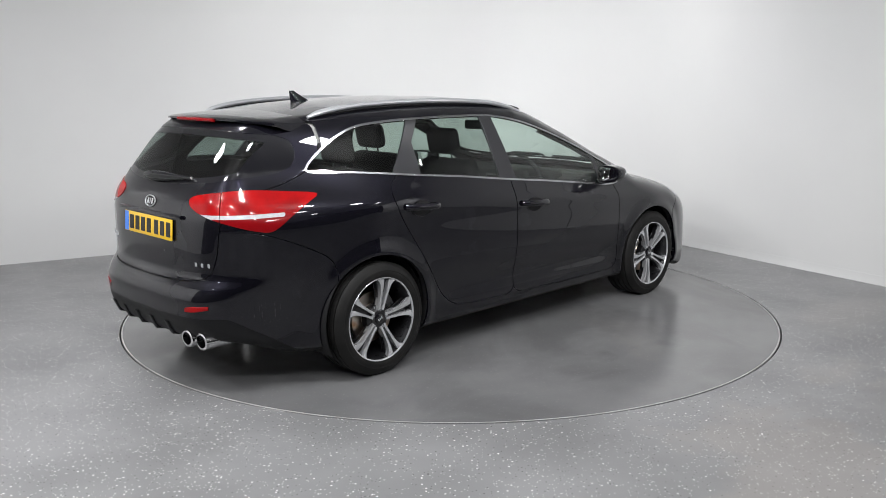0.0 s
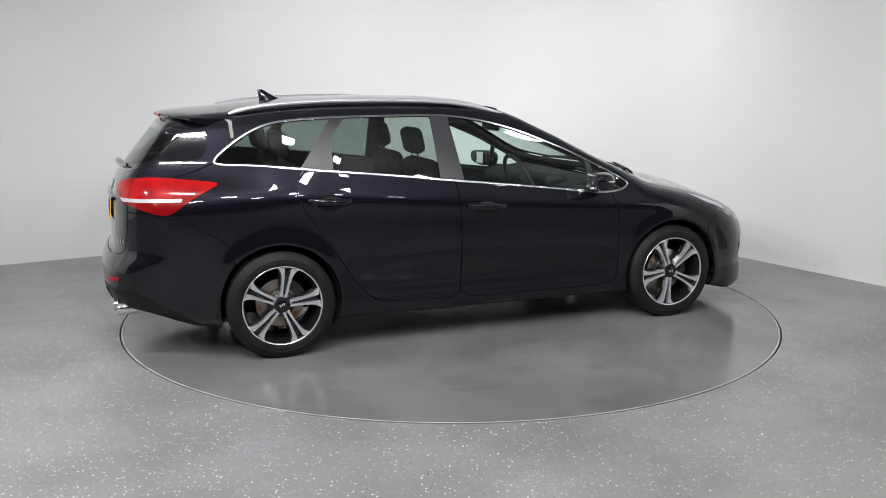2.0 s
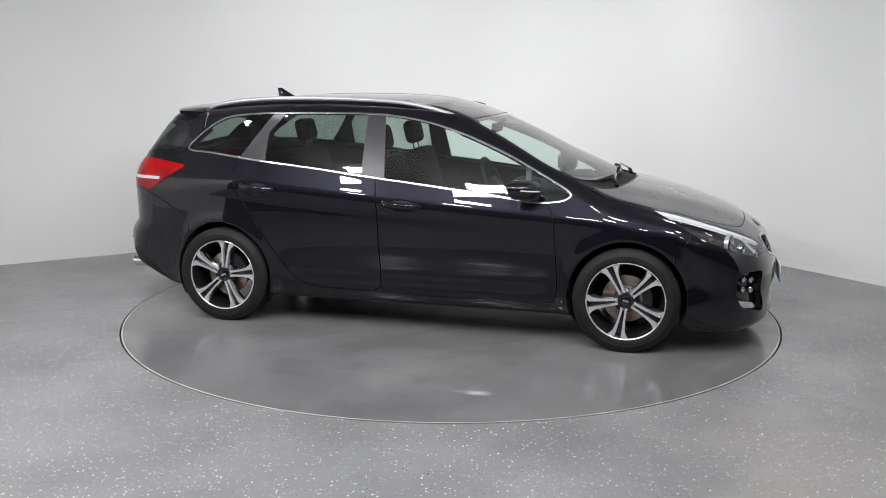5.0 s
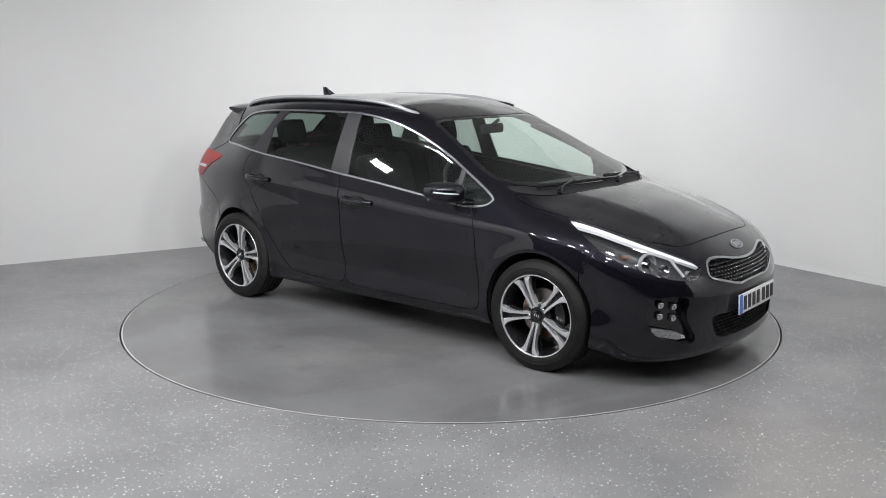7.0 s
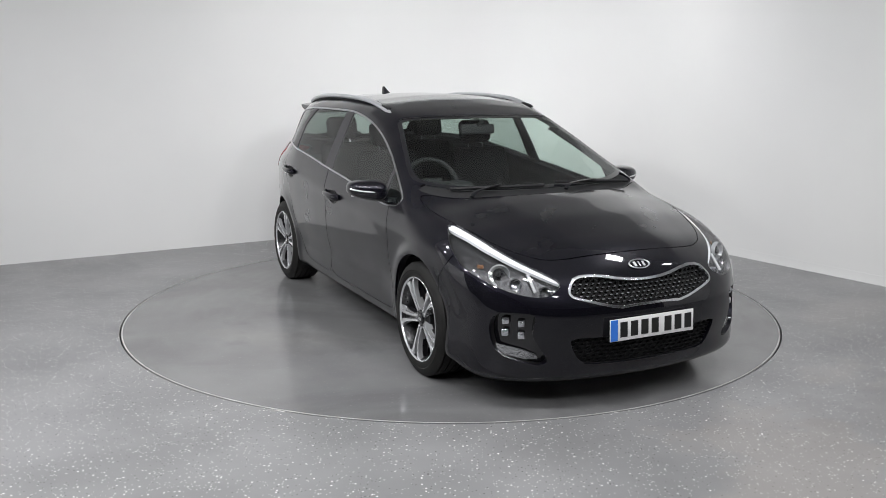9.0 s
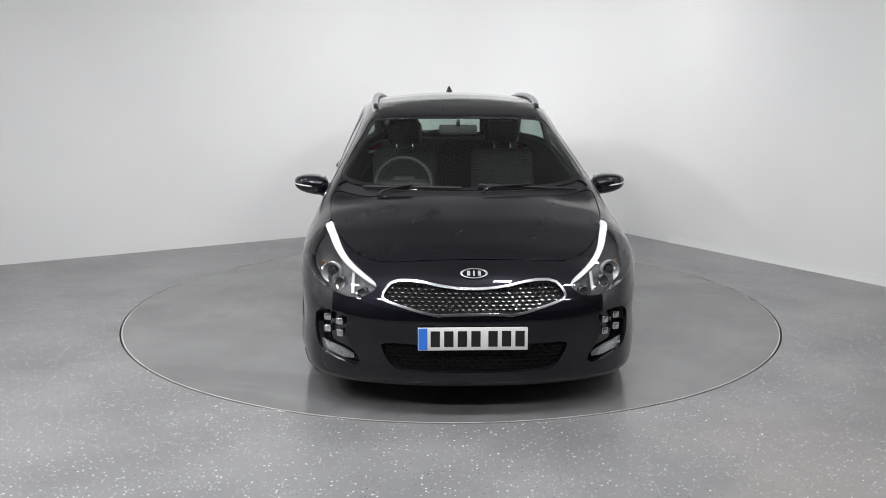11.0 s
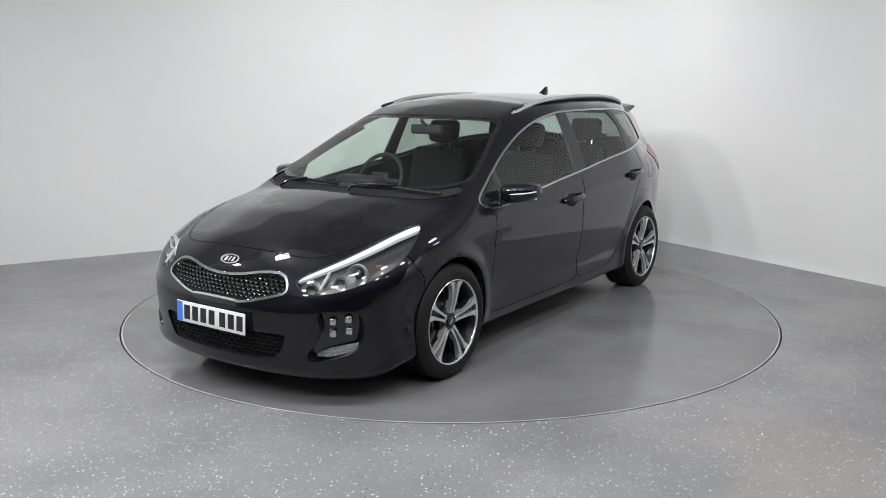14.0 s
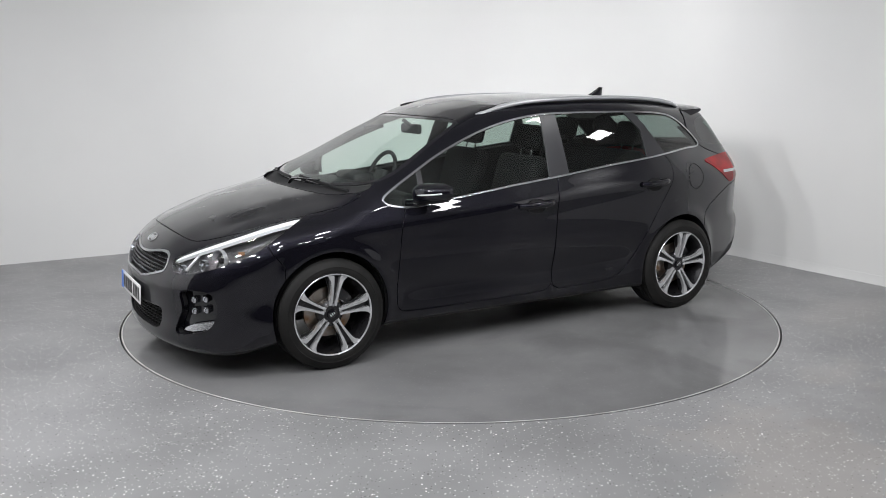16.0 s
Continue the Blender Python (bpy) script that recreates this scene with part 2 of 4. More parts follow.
def prism(bm, outline, low, high, place=None, bevel=0.0):
    """Extrudes an (x, z) outline from y=low to y=high."""
    a = [bm.verts.new((x, low, z)) for x, z in outline]
    b = [bm.verts.new((x, high, z)) for x, z in outline]
    n = len(outline)
    faces = [bm.faces.new(a), bm.faces.new(b[::-1])]
    for i in range(n):
        faces.append(bm.faces.new((a[i], b[i], b[(i + 1) % n], a[(i + 1) % n])))
    if place is not None:
        bmesh.ops.transform(bm, matrix=place, verts=a + b)
    if bevel:
        edges = {e for f in faces[:2] for e in f.edges}
        bmesh.ops.bevel(bm, geom=list(edges), offset=bevel, segments=2, profile=0.5, affect="EDGES")
    return bm


def tube(bm, points, radius, sides=10, flat=1.0, up=(0, 0, 1)):
    """A round or flattened bar along points; radius may be a list."""
    pts = [Vector(p) for p in points]
    rings = []
    for i, p in enumerate(pts):
        d = (pts[min(i + 1, len(pts) - 1)] - pts[max(i - 1, 0)]).normalized()
        s = d.cross(Vector(up)).normalized()
        u = s.cross(d)
        r = radius[i] if isinstance(radius, (list, tuple)) else radius
        rings.append([bm.verts.new(p + s * (r * math.cos(k * math.tau / sides)) + u * (r * flat * math.sin(k * math.tau / sides))) for k in range(sides)])
    for one, two in zip(rings, rings[1:]):
        for k in range(sides):
            bm.faces.new((one[k], one[(k + 1) % sides], two[(k + 1) % sides], two[k]))
    bm.faces.new(rings[0][::-1])
    bm.faces.new(rings[-1])
    return bm


def smooth_line(points, steps=6):
    """Catmull-Rom through points of any dimension."""
    p = [np.asarray(q, float) for q in points]
    p = [2 * p[0] - p[1]] + p + [2 * p[-1] - p[-2]]
    out = []
    for i in range(1, len(p) - 2):
        for k in range(steps):
            t = k / steps
            out.append(0.5 * (2 * p[i] + (p[i + 1] - p[i - 1]) * t + (2 * p[i - 1] - 5 * p[i] + 4 * p[i + 1] - p[i + 2]) * t * t
                              + (3 * p[i] - p[i - 1] - 3 * p[i + 1] + p[i + 2]) * t ** 3))
    return np.array(out + [p[-2]])


def chaikin(points, times=2):
    p = np.asarray(points, float)
    for _ in range(times):
        q = np.roll(p, -1, axis=0)
        p = np.stack([0.75 * p + 0.25 * q, 0.25 * p + 0.75 * q], 1).reshape(-1, 2)
    return p


def bow(points, width):
    """A smooth function through points (x, value): straight runs softened over width."""
    xs, vs = np.array(sorted(points)).T
    g = np.arange(xs[0] - 0.5, xs[-1] + 0.5, 0.004)
    v = np.interp(g, xs, vs)
    v = np.where(g < xs[0], vs[0] + (g - xs[0]) * (vs[1] - vs[0]) / (xs[1] - xs[0]), v)
    v = np.where(g > xs[-1], vs[-1] + (g - xs[-1]) * (vs[-1] - vs[-2]) / (xs[-1] - xs[-2]), v)
    k = np.exp(-0.5 * (np.arange(-int(3 * width / 0.004) - 1, int(3 * width / 0.004) + 2) * 0.004 / width) ** 2)
    n = len(k) // 2
    v = np.convolve(np.pad(v, n, mode="reflect", reflect_type="odd"), k / k.sum(), "valid")
    return lambda x: np.interp(x, g, v)


# ------------------------------------------------------------------ the room: two walls meet in a swept corner
TURN_R = 2.242
CORNER = Vector((1.036, 4.17))
ALONG_L = Vector((-0.867, -0.498))
ALONG_R = Vector((0.552, -0.834))


def room_outline(r=1.5, steps=28):
    """The foot of the two white walls with their swept corner."""
    a, b = CORNER + ALONG_L * r, CORNER + ALONG_R * r
    pts = [CORNER + ALONG_L * 6.3]
    for i in range(steps + 1):
        t = i / steps
        pts.append((1 - t) ** 2 * a + 2 * t * (1 - t) * CORNER + t * t * b)
    return pts + [CORNER + ALONG_R * 4.9]


# unseen white stretches, added where the doors and glass mirror something pale
WHITE_LEFT = [CORNER + ALONG_L * 6.31, CORNER + ALONG_L * 9.5, CORNER + ALONG_L * 9.5 + ALONG_R * 3.2]
WHITE_RIGHT = [CORNER + ALONG_R * 4.91, CORNER + ALONG_R * 9.6]
# unseen rest of the room, kept dark so the car mirrors darkness
BACK = [CORNER + ALONG_L * 9.5 + ALONG_R * 3.22, CORNER + ALONG_L * 9.5 + ALONG_R * 13.0, CORNER + ALONG_R * 13.0 + ALONG_L * -2.0, CORNER + ALONG_R * 9.62]


def wall_strip(name, foot, mat, label, thick=0.12):
    bm = bmesh.new()
    mid = Vector((0.0, -3.0))
    rows = []
    for p in foot:
        o = p + (p - mid).normalized() * thick
        rows.append([bm.verts.new((q.x, q.y, z)) for q, z in ((p, 0.0), (p, ROOM_TOP), (o, ROOM_TOP), (o, 0.0))])
    for one, two in zip(rows, rows[1:]):
        for k in range(4):
            bm.faces.new((one[k], one[(k + 1) % 4], two[(k + 1) % 4], two[k]))
    bm.faces.new(rows[0])
    bm.faces.new(rows[-1][::-1])
    tagged(part(name, bm, mat, None, smooth=0.5), label, "wall", kind="structure")


def build_room():
    foot = room_outline()
    wall_strip("wall_1", foot, WALL, "smooth matt white studio wall with a swept corner")
    wall_strip("wall_3", WHITE_LEFT, WALL, "unseen white wall beside the turntable, added to brighten reflections")
    wall_strip("wall_4", WHITE_RIGHT, WALL, "unseen white wall running past the camera, added to brighten reflections")
    wall_strip("wall_2", BACK, DARK_WALL, "unseen wall closing the studio, dark in place of an unlit room")

    # floor with the round pit of the turntable left open
    bm = bmesh.new()
    steps = 180
    ring = [bm.verts.new((math.cos(i * math.tau / steps) * (TURN_R + 0.009), math.sin(i * math.tau / steps) * (TURN_R + 0.009), 0)) for i in range(steps)]
    far = [bm.verts.new((math.cos(i * math.tau / steps) * 16, math.sin(i * math.tau / steps) * 16 - 2, 0)) for i in range(steps)]
    down = [bm.verts.new((v.co.x, v.co.y, -0.08)) for v in ring]
    for i in range(steps):
        j = (i + 1) % steps
        bm.faces.new((ring[i], far[i], far[j], ring[j]))
        bm.faces.new((down[i], ring[i], ring[j], down[j]))
    bm.faces.new(down)
    fl = part("floor", bm, FLOOR, None)
    tagged(fl, "grey safety vinyl floor with white flecks and scuffs", "floor", kind="structure")

    bm = bmesh.new()
    rounded_box(bm, (0, -3, ROOM_TOP + 0.08), (32, 32, 0.15), 0.02)
    ce = part("ceiling", bm, CEILING, None)
    tagged(ce, "plain grey studio ceiling above the turntable", "ceiling", kind="structure")

    # low coved skirting on the straight run of the wall beside the table
    bm = bmesh.new()
    side = Vector((ALONG_R.y, -ALONG_R.x)) * -1
    inward = side if (Vector((0, 0)) - CORNER).dot(side) > 0 else -side
    prof = [(0.0, 0.075), (0.003, 0.075), (0.004, 0.02), (0.012, 0.0), (0.0, 0.0)]
    rows = []
    for s in (2.05, 4.88):
        base = CORNER + ALONG_R * s
        rows.append([bm.verts.new((base.x + inward.x * (o + 0.002), base.y + inward.y * (o + 0.002), z + 0.002)) for o, z in prof])
    for k in range(len(prof)):
        bm.faces.new((rows[0][k], rows[0][(k + 1) % 5], rows[1][(k + 1) % 5], rows[1][k]))
    bm.faces.new(rows[0])
    bm.faces.new(rows[1][::-1])
    sk = part("baseboard", bm, WALL, None)
    tagged(sk, "low white coved skirting along the wall", "skirting", kind="structure")


def build_turntable():
    bm = bmesh.new()
    lathe(bm, [(0, 0.0), (0.4, 0.0), (TURN_R - 0.004, 0.0), (TURN_R, -0.004), (TURN_R, -0.06)], 180, pose(0, 0, 0, 90))
    disc = part("turntable", bm, DISC, None)
    tagged(disc, "round grey painted vehicle turntable set flush in the floor", "turntable")
    bm = bmesh.new()
    lathe(bm, [(TURN_R - 0.010, 0.0005), (TURN_R - 0.010, 0.002), (TURN_R - 0.002, 0.002), (TURN_R - 0.002, 0.0005)], 180, pose(0, 0, 0, 90))
    part("edge_strip", bm, EDGE, disc, "thin worn metal edge strip")
    return disc


build_room()
turntable = build_turntable()

# ------------------------------------------------------------------ the car's skin: x ahead, y to its left, z up, origin between the axles on the floor
AXLE, HUB_Z = 1.325, 0.317
top_line = bow([(2.45, 0.36), (2.28, 0.56), (2.14, 0.68), (1.97, 0.768), (1.65, 0.880), (1.40, 0.943), (1.24, 0.972), (0.84, 1.145), (0.60, 1.264),
                (0.36, 1.371), (0.22, 1.424), (0.05, 1.470), (-0.2, 1.492), (-0.6, 1.500), (-1.0, 1.491), (-1.3, 1.472), (-1.73, 1.424), (-1.95, 1.392), (-2.4, 1.32)], 0.035)
plan_line = bow([(2.4, 0.75), (2.2, 0.81), (1.9, 0.866), (1.6, 0.887), (1.325, 0.890), (1.0, 0.880), (0.4, 0.876), (-0.4, 0.880), (-1.0, 0.876), (-1.325, 0.860),
                 (-1.7, 0.786), (-2.0, 0.694), (-2.3, 0.58)], 0.10)
section_line = bow([(0.10, -0.075), (0.20, -0.045), (0.30, -0.030), (0.45, -0.020), (0.60, -0.002), (0.70, 0.0), (0.80, -0.006), (0.90, -0.030), (1.0, -0.066), (1.2, -0.15)], 0.03)
belt_line = bow([(2.4, 0.66), (1.9, 0.75), (1.4, 0.845), (0.95, 0.895), (0.4, 0.93), (-0.3, 1.0), (-1.0, 1.08), (-1.6, 1.12), (-2.3, 1.13)], 0.08)
nose_line = bow([(0.05, 2.00), (0.12, 2.15), (0.17, 2.21), (0.26, 2.205), (0.36, 2.215), (0.50, 2.215), (0.60, 2.19), (0.68, 2.15), (0.76, 2.06), (0.95, 1.80), (1.2, 1.4)], 0.02)
tail_line = bow([(0.05, -1.90), (0.19, -2.14), (0.30, -2.245), (0.40, -2.285), (0.52, -2.285), (0.575, -2.262), (0.62, -2.222), (0.75, -2.220), (0.90, -2.212), (1.00, -2.185), (1.06, -2.145),
                 (1.20, -2.035), (1.36, -1.905), (1.5, -1.79)], 0.014)


def step(a, b, x):
    t = np.clip((x - a) / (b - a), 0, 1)
    return t * t * (3 - 2 * t)


def blend_max(a, b, k):
    h = np.maximum(k - np.abs(a - b), 0) / k
    return np.maximum(a, b) + h * h * k * 0.25


def skin_field(x, y, z):
    """Below nought inside the car's body, about metres."""
    a = np.abs(y)
    bend = 0.10 * step(-0.5, 0.4, x)
    xx = x + bend * a * a
    slope = (top_line(xx + 0.01) - top_line(xx - 0.01)) / 0.02
    top = top_line(xx) - (0.075 + 0.02 * step(0.9, 1.3, x) + 0.06 * step(0.30, -0.15, x)) * a * a
    # bonnet: a raised middle with soft flanks
    edge = 0.36 + 0.22 * np.clip((2.0 - x) / 0.9, 0, 1)
    top = top + 0.010 * step(1.05, 1.35, x) * (1 - step(edge - 0.15, edge + 0.10, a)) - 0.006 * step(1.05, 1.35, x)
    g_top = (z - top) / np.sqrt(1 + slope * slope)
    belt = belt_line(x)
    over = np.maximum(z - belt, 0)
    lean = (0.40 + 0.07 * step(-0.4, 0.5, x)) * over + 0.22 * over * over
    low = section_line(np.minimum(z, belt + 0.0) + (0.93 - belt) * step(0.55, 0.95, z))
    wide = plan_line(x) + low - lean - 0.115 * step(-0.95, -1.85, x) * step(0.86, 1.16, z)
    wide = wide + 0.03 * step(1.45, 1.7, x) * step(0.45, 0.25, z)
    # arch lips, shoulder line and door hollow
    for ax in (AXLE, -AXLE):
        r = np.hypot(x - ax, z - 0.325)
        wide = wide + 0.013 * np.exp(-((r - 0.36) / 0.05) ** 2)
    sh = z - (0.79 + (0.93 - x) * 0.068)
    wide = wide + 0.010 * np.exp(-(sh / 0.06) ** 2) * step(-2.1, -1.6, x) * step(1.7, 1.2, x)
    wide = wide - 0.014 * np.exp(-((z - 0.40) / 0.075) ** 2) * step(-1.0, -0.7, x) * step(1.0, 0.7, x)
    g_side = (a - wide) / np.sqrt(1 + 0.2 * step(0, 0.05, over))
    front = nose_line(z) - 0.25 * a ** 2 - 0.42 * a ** 6
    g_front = (x - front) / 1.08
    rear = tail_line(z) + 0.10 * a ** 2 + 0.33 * a ** 4 + (0.18 + 0.36 * step(0.95, 0.70, z)) * a ** 6
    g_rear = (rear - x) / (1.0 + 0.3 * step(1.0, 1.15, z))
    g_low = 0.19 - 0.055 * step(1.6, 1.9, x) + 0.10 * step(-1.72, -2.15, x) - z
    m = blend_max(g_top, g_side, 0.08 + 0.03 * step(0.9, 1.4, x))
    m = blend_max(m, g_front, 0.12)
    m = blend_max(m, g_rear, 0.11 - 0.055 * step(1.02, 1.14, z))
    return blend_max(m, g_low, 0.05)


def march(origin, way, far=1.6):
    """Where rays from inside leave the skin."""
    lo, hi = np.zeros(len(origin)), np.full(len(origin), far)
    for _ in range(24):
        mid = 0.5 * (lo + hi)
        p = origin + way * mid[:, None]
        inside = skin_field(p[:, 0], p[:, 1], p[:, 2]) < 0
        lo, hi = np.where(inside, mid, lo), np.where(inside, hi, mid)
    return origin + way * lo[:, None]


def skin_normal(p, e=0.004):
    g = []
    for k in range(3):
        d = np.zeros(3)
        d[k] = e
        a, b = p + d, p - d
        g.append(skin_field(a[:, 0], a[:, 1], a[:, 2]) - skin_field(b[:, 0], b[:, 1], b[:, 2]))
    g = np.stack(g, 1)
    return g / np.maximum(np.linalg.norm(g, axis=1), 1e-9)[:, None]


def on_nose(y, z):
    y, z = np.broadcast_arrays(np.asarray(y, float), np.asarray(z, float))
    o = np.stack([np.full(y.size, 1.2), y.ravel(), z.ravel()], 1)
    return march(o, np.tile([1.0, 0, 0], (y.size, 1)))


def on_tail(y, z):
    y, z = np.broadcast_arrays(np.asarray(y, float), np.asarray(z, float))
    o = np.stack([np.full(y.size, -1.2), y.ravel(), z.ravel()], 1)
    return march(o, np.tile([-1.0, 0, 0], (y.size, 1)))


def on_side(x, z, sign=1):
    x, z = np.broadcast_arrays(np.asarray(x, float), np.asarray(z, float))
    o = np.stack([x.ravel(), np.zeros(x.size), z.ravel()], 1)
    return march(o, np.tile([0, float(sign), 0], (x.size, 1)))


def on_top(x, y):
    x, y = np.broadcast_arrays(np.asarray(x, float), np.asarray(y, float))
    o = np.stack([x.ravel(), y.ravel(), np.full(x.size, 0.5)], 1)
    return march(o, np.tile([0, 0, 1.0], (x.size, 1)))


def base_skin():
    """A closed grid of rays from a rod inside the body, fanned at its ends."""
    xs = np.linspace(1.45, -1.45, 226)
    fan = np.linspace(np.pi / 2, 0, 92)[:-1]
    ends = [(1.45, a) for a in fan] + [(x, 0.0) for x in xs] + [(-1.45, -a) for a in fan[::-1]]
    nv = 372
    v = (np.arange(nv) + 0.5) / nv * 2 * np.pi
    origin = np.array([(x, 0, 0.60) for x, _ in ends]).repeat(nv, 0)
    tilt = np.array([a for _, a in ends]).repeat(nv)
    vv = np.tile(v, len(ends))
    way = np.stack([np.sin(tilt), np.cos(tilt) * np.sin(vv), np.cos(tilt) * np.cos(vv)], 1)
    pts = march(origin, way)
    i = np.arange(len(ends) - 1)[:, None] * nv
    j = np.arange(nv)[None, :]
    k = (j + 1) % nv
    a, b, c, d = i + j, i + k, i + nv + k, i + nv + j
    tris = np.concatenate([np.stack([a, b, d], 2).reshape(-1, 3), np.stack([b, c, d], 2).reshape(-1, 3)])
    return np.concatenate([pts, skin_normal(pts)], 1), tris


def split(skin, s):
    """Cuts a triangle skin along s = 0: the part with s < 0 and the rest."""
    verts, tris = skin
    neg = s[tris] < 0
    count = neg.sum(1)
    inner, outer = [tris[count == 3]], [tris[count == 0]]
    fresh, base = [], len(verts)
    for want in (1, 2):
        t = tris[count == want]
        if not len(t):
            continue
        n = s[t] < 0
        lone = np.argmax(n if want == 1 else ~n, axis=1)
        r = np.arange(len(t))
        a, b, c = t[r, lone], t[r, (lone + 1) % 3], t[r, (lone + 2) % 3]
        cut = []
        for q in (b, c):
            w = (s[a] / (s[a] - s[q]))[:, None]
            fresh.append(verts[a] * (1 - w) + verts[q] * w)
            cut.append(base + np.arange(len(a)))
            base += len(a)
        ab, ac = cut
        one = np.stack([a, ab, ac], 1)
        two = np.concatenate([np.stack([ab, b, c], 1), np.stack([ab, c, ac], 1)])
        (inner if want == 1 else outer).append(one)
        (outer if want == 1 else inner).append(two)
    verts = np.concatenate([verts] + fresh) if fresh else verts
    return tidy(verts, np.concatenate(inner)), tidy(verts, np.concatenate(outer))


def tidy(verts, tris):
    used, back = np.unique(tris, return_inverse=True)
    v, t = verts[used], back.reshape(-1, 3)
    if len(v):
        _, first, same = np.unique(np.round(v[:, :3] * 1e5).astype(np.int64), axis=0, return_index=True, return_inverse=True)
        v, t = v[first], same.reshape(-1)[t]
        t = t[(t[:, 0] != t[:, 1]) & (t[:, 1] != t[:, 2]) & (t[:, 0] != t[:, 2])]
    return v, t


def inside_of(poly, u, w, where=None, reach=0.12):
    """Signed distance to a closed outline, below nought inside; 1 where it is far off or not wanted."""
    p = np.asarray(poly, float)
    q = np.roll(p, -1, axis=0)
    out = np.ones(len(u))
    near = (u > p[:, 0].min() - reach) & (u < p[:, 0].max() + reach) & (w > p[:, 1].min() - reach) & (w < p[:, 1].max() + reach)
    if where is not None:
        near &= where
    x, y = u[near][:, None], w[near][:, None]
    if not x.size:
        return out
    e = q - p
    t = np.clip(((x - p[:, 0]) * e[:, 0] + (y - p[:, 1]) * e[:, 1]) / np.maximum((e ** 2).sum(1), 1e-12), 0, 1)
    d = np.sqrt(((x - p[:, 0] - t * e[:, 0]) ** 2 + (y - p[:, 1] - t * e[:, 1]) ** 2).min(1))
    cross = ((p[:, 1] > y) != (q[:, 1] > y)) & (x < (q[:, 0] - p[:, 0]) * (y - p[:, 1]) / np.where(np.abs(e[:, 1]) < 1e-12, 1e-12, e[:, 1]) + p[:, 0])
    out[near] = np.where(cross.sum(1) % 2 == 1, -d, d)
    return out


def skin_part(name, skin, mat, parent, label="", depth=0.010, lift=0.0, smooth=True):
    """A panel of the skin with turned-in edges, lifted off the skin by lift."""
    verts, tris = skin
    pos, nor = verts[:, :3] + verts[:, 3:] * lift, verts[:, 3:]
    faces, normals = tris, nor
    if depth:
        e = np.concatenate([tris[:, [0, 1]], tris[:, [1, 2]], tris[:, [2, 0]]])
        key = np.sort(e, 1)
        _, idx, cnt = np.unique(key, axis=0, return_index=True, return_counts=True)
        rim = e[idx[cnt == 1]]
        a, b = rim[:, 0], rim[:, 1]
        n, k = len(pos), len(rim)
        side = np.cross(pos[b] - pos[a], nor[a])
        lean = np.zeros_like(pos)
        np.add.at(lean, a, side)
        np.add.at(lean, b, side)
        lean = lean / np.maximum(np.linalg.norm(lean, axis=1), 1e-9)[:, None]
        # a small rounded lip, then the turned-in edge
        lip = min(0.0016, depth * 0.3)
        rings, turned = [], []
        for out, down, mix in ((0.0, 0.0, 0.0), (0.7, 0.3, 0.5), (1.0, 1.0, 1.0), (1.0, depth / lip, 1.0)):
            for v in (a, b):
                rings.append(pos[v] + lean[v] * lip * out - nor[v] * lip * down)
                turned.append(nor[v] * (1 - mix) + lean[v] * mix)
        more = []
        i = np.arange(k)
        for r in range(3):
            a0, b0, a1, b1 = n + 2 * r * k + i, n + (2 * r + 1) * k + i, n + (2 * r + 2) * k + i, n + (2 * r + 3) * k + i
            more += [np.stack([b0, a0, a1], 1), np.stack([b0, a1, b1], 1)]
        faces = np.concatenate([tris] + more)
        pos = np.concatenate([pos] + rings)
        normals = np.concatenate([nor] + turned)
    normals = normals / np.maximum(np.linalg.norm(normals, axis=1), 1e-9)[:, None]
    return mesh_object(name, pos, faces, mat, parent, label, normals, smooth)


def sides(skin):
    """The car's left and right halves."""
    return split(skin, -skin[0][:, 1] - 1e-7)


def halves(name, skin, mat, parent, label="", depth=0.010, lift=0.0):
    return [skin_part(name, s, mat, parent, label, depth, lift) for s in sides(skin) if len(s[1])]


GAP = 0.0036

# outlines in the side view (x, z)
DLO = chaikin([(-1.675, 1.140), (-1.560, 1.240), (-1.444, 1.315), (-1.335, 1.360), (-1.19, 1.378), (-0.96, 1.391), (-0.306, 1.392), (-0.129, 1.374), (0.048, 1.343),
               (0.225, 1.294), (0.403, 1.230), (0.581, 1.156), (0.707, 1.092), (0.858, 1.015), (0.985, 0.945), (0.985, 0.915), (0.93, 0.885), (0.79, 0.873), (0.61, 0.896),
               (0.4, 0.920), (0.05, 0.962), (-0.30, 0.998), (-0.65, 1.042), (-1.0, 1.076), (-1.18, 1.095), (-1.456, 1.120), (-1.61, 1.118)])
REAR_DOOR = chaikin([(-1.10, 1.2), (-1.15, 1.10), (-1.215, 1.05), (-1.228, 0.99), (-1.205, 0.905), (-1.10, 0.745), (-1.0, 0.598), (-0.87, 0.395), (-0.785, 0.312), (-0.68, 0.280),
                     (-0.40, 0.272), (-0.212, 0.270), (-0.212, 0.40), (-0.216, 0.7), (-0.232, 0.91), (-0.25, 1.02), (-0.26, 1.2), (-0.6, 1.25)], 2)
FRONT_DOOR = chaikin([(-0.258, 1.2), (-0.248, 1.02), (-0.230, 0.91), (-0.214, 0.7), (-0.210, 0.40), (-0.210, 0.270), (0.05, 0.262), (0.80, 0.262), (0.90, 0.275), (0.915, 0.36), (0.898, 0.64),
                      (0.885, 0.79), (0.865, 0.84), (0.825, 0.915), (0.80, 1.0), (0.3, 1.2)], 2)
QUARTER = [(-1.75, 1.0), (-1.255, 1.0), (-1.19, 1.095), (-0.975, 1.39), (-0.90, 1.5), (-1.8, 1.5)]
REAR_GLASS = [(-1.0, 1.0), (-0.335, 1.0), (-0.345, 1.5), (-0.86, 1.5), (-0.905, 1.375), (-1.0, 1.262)]
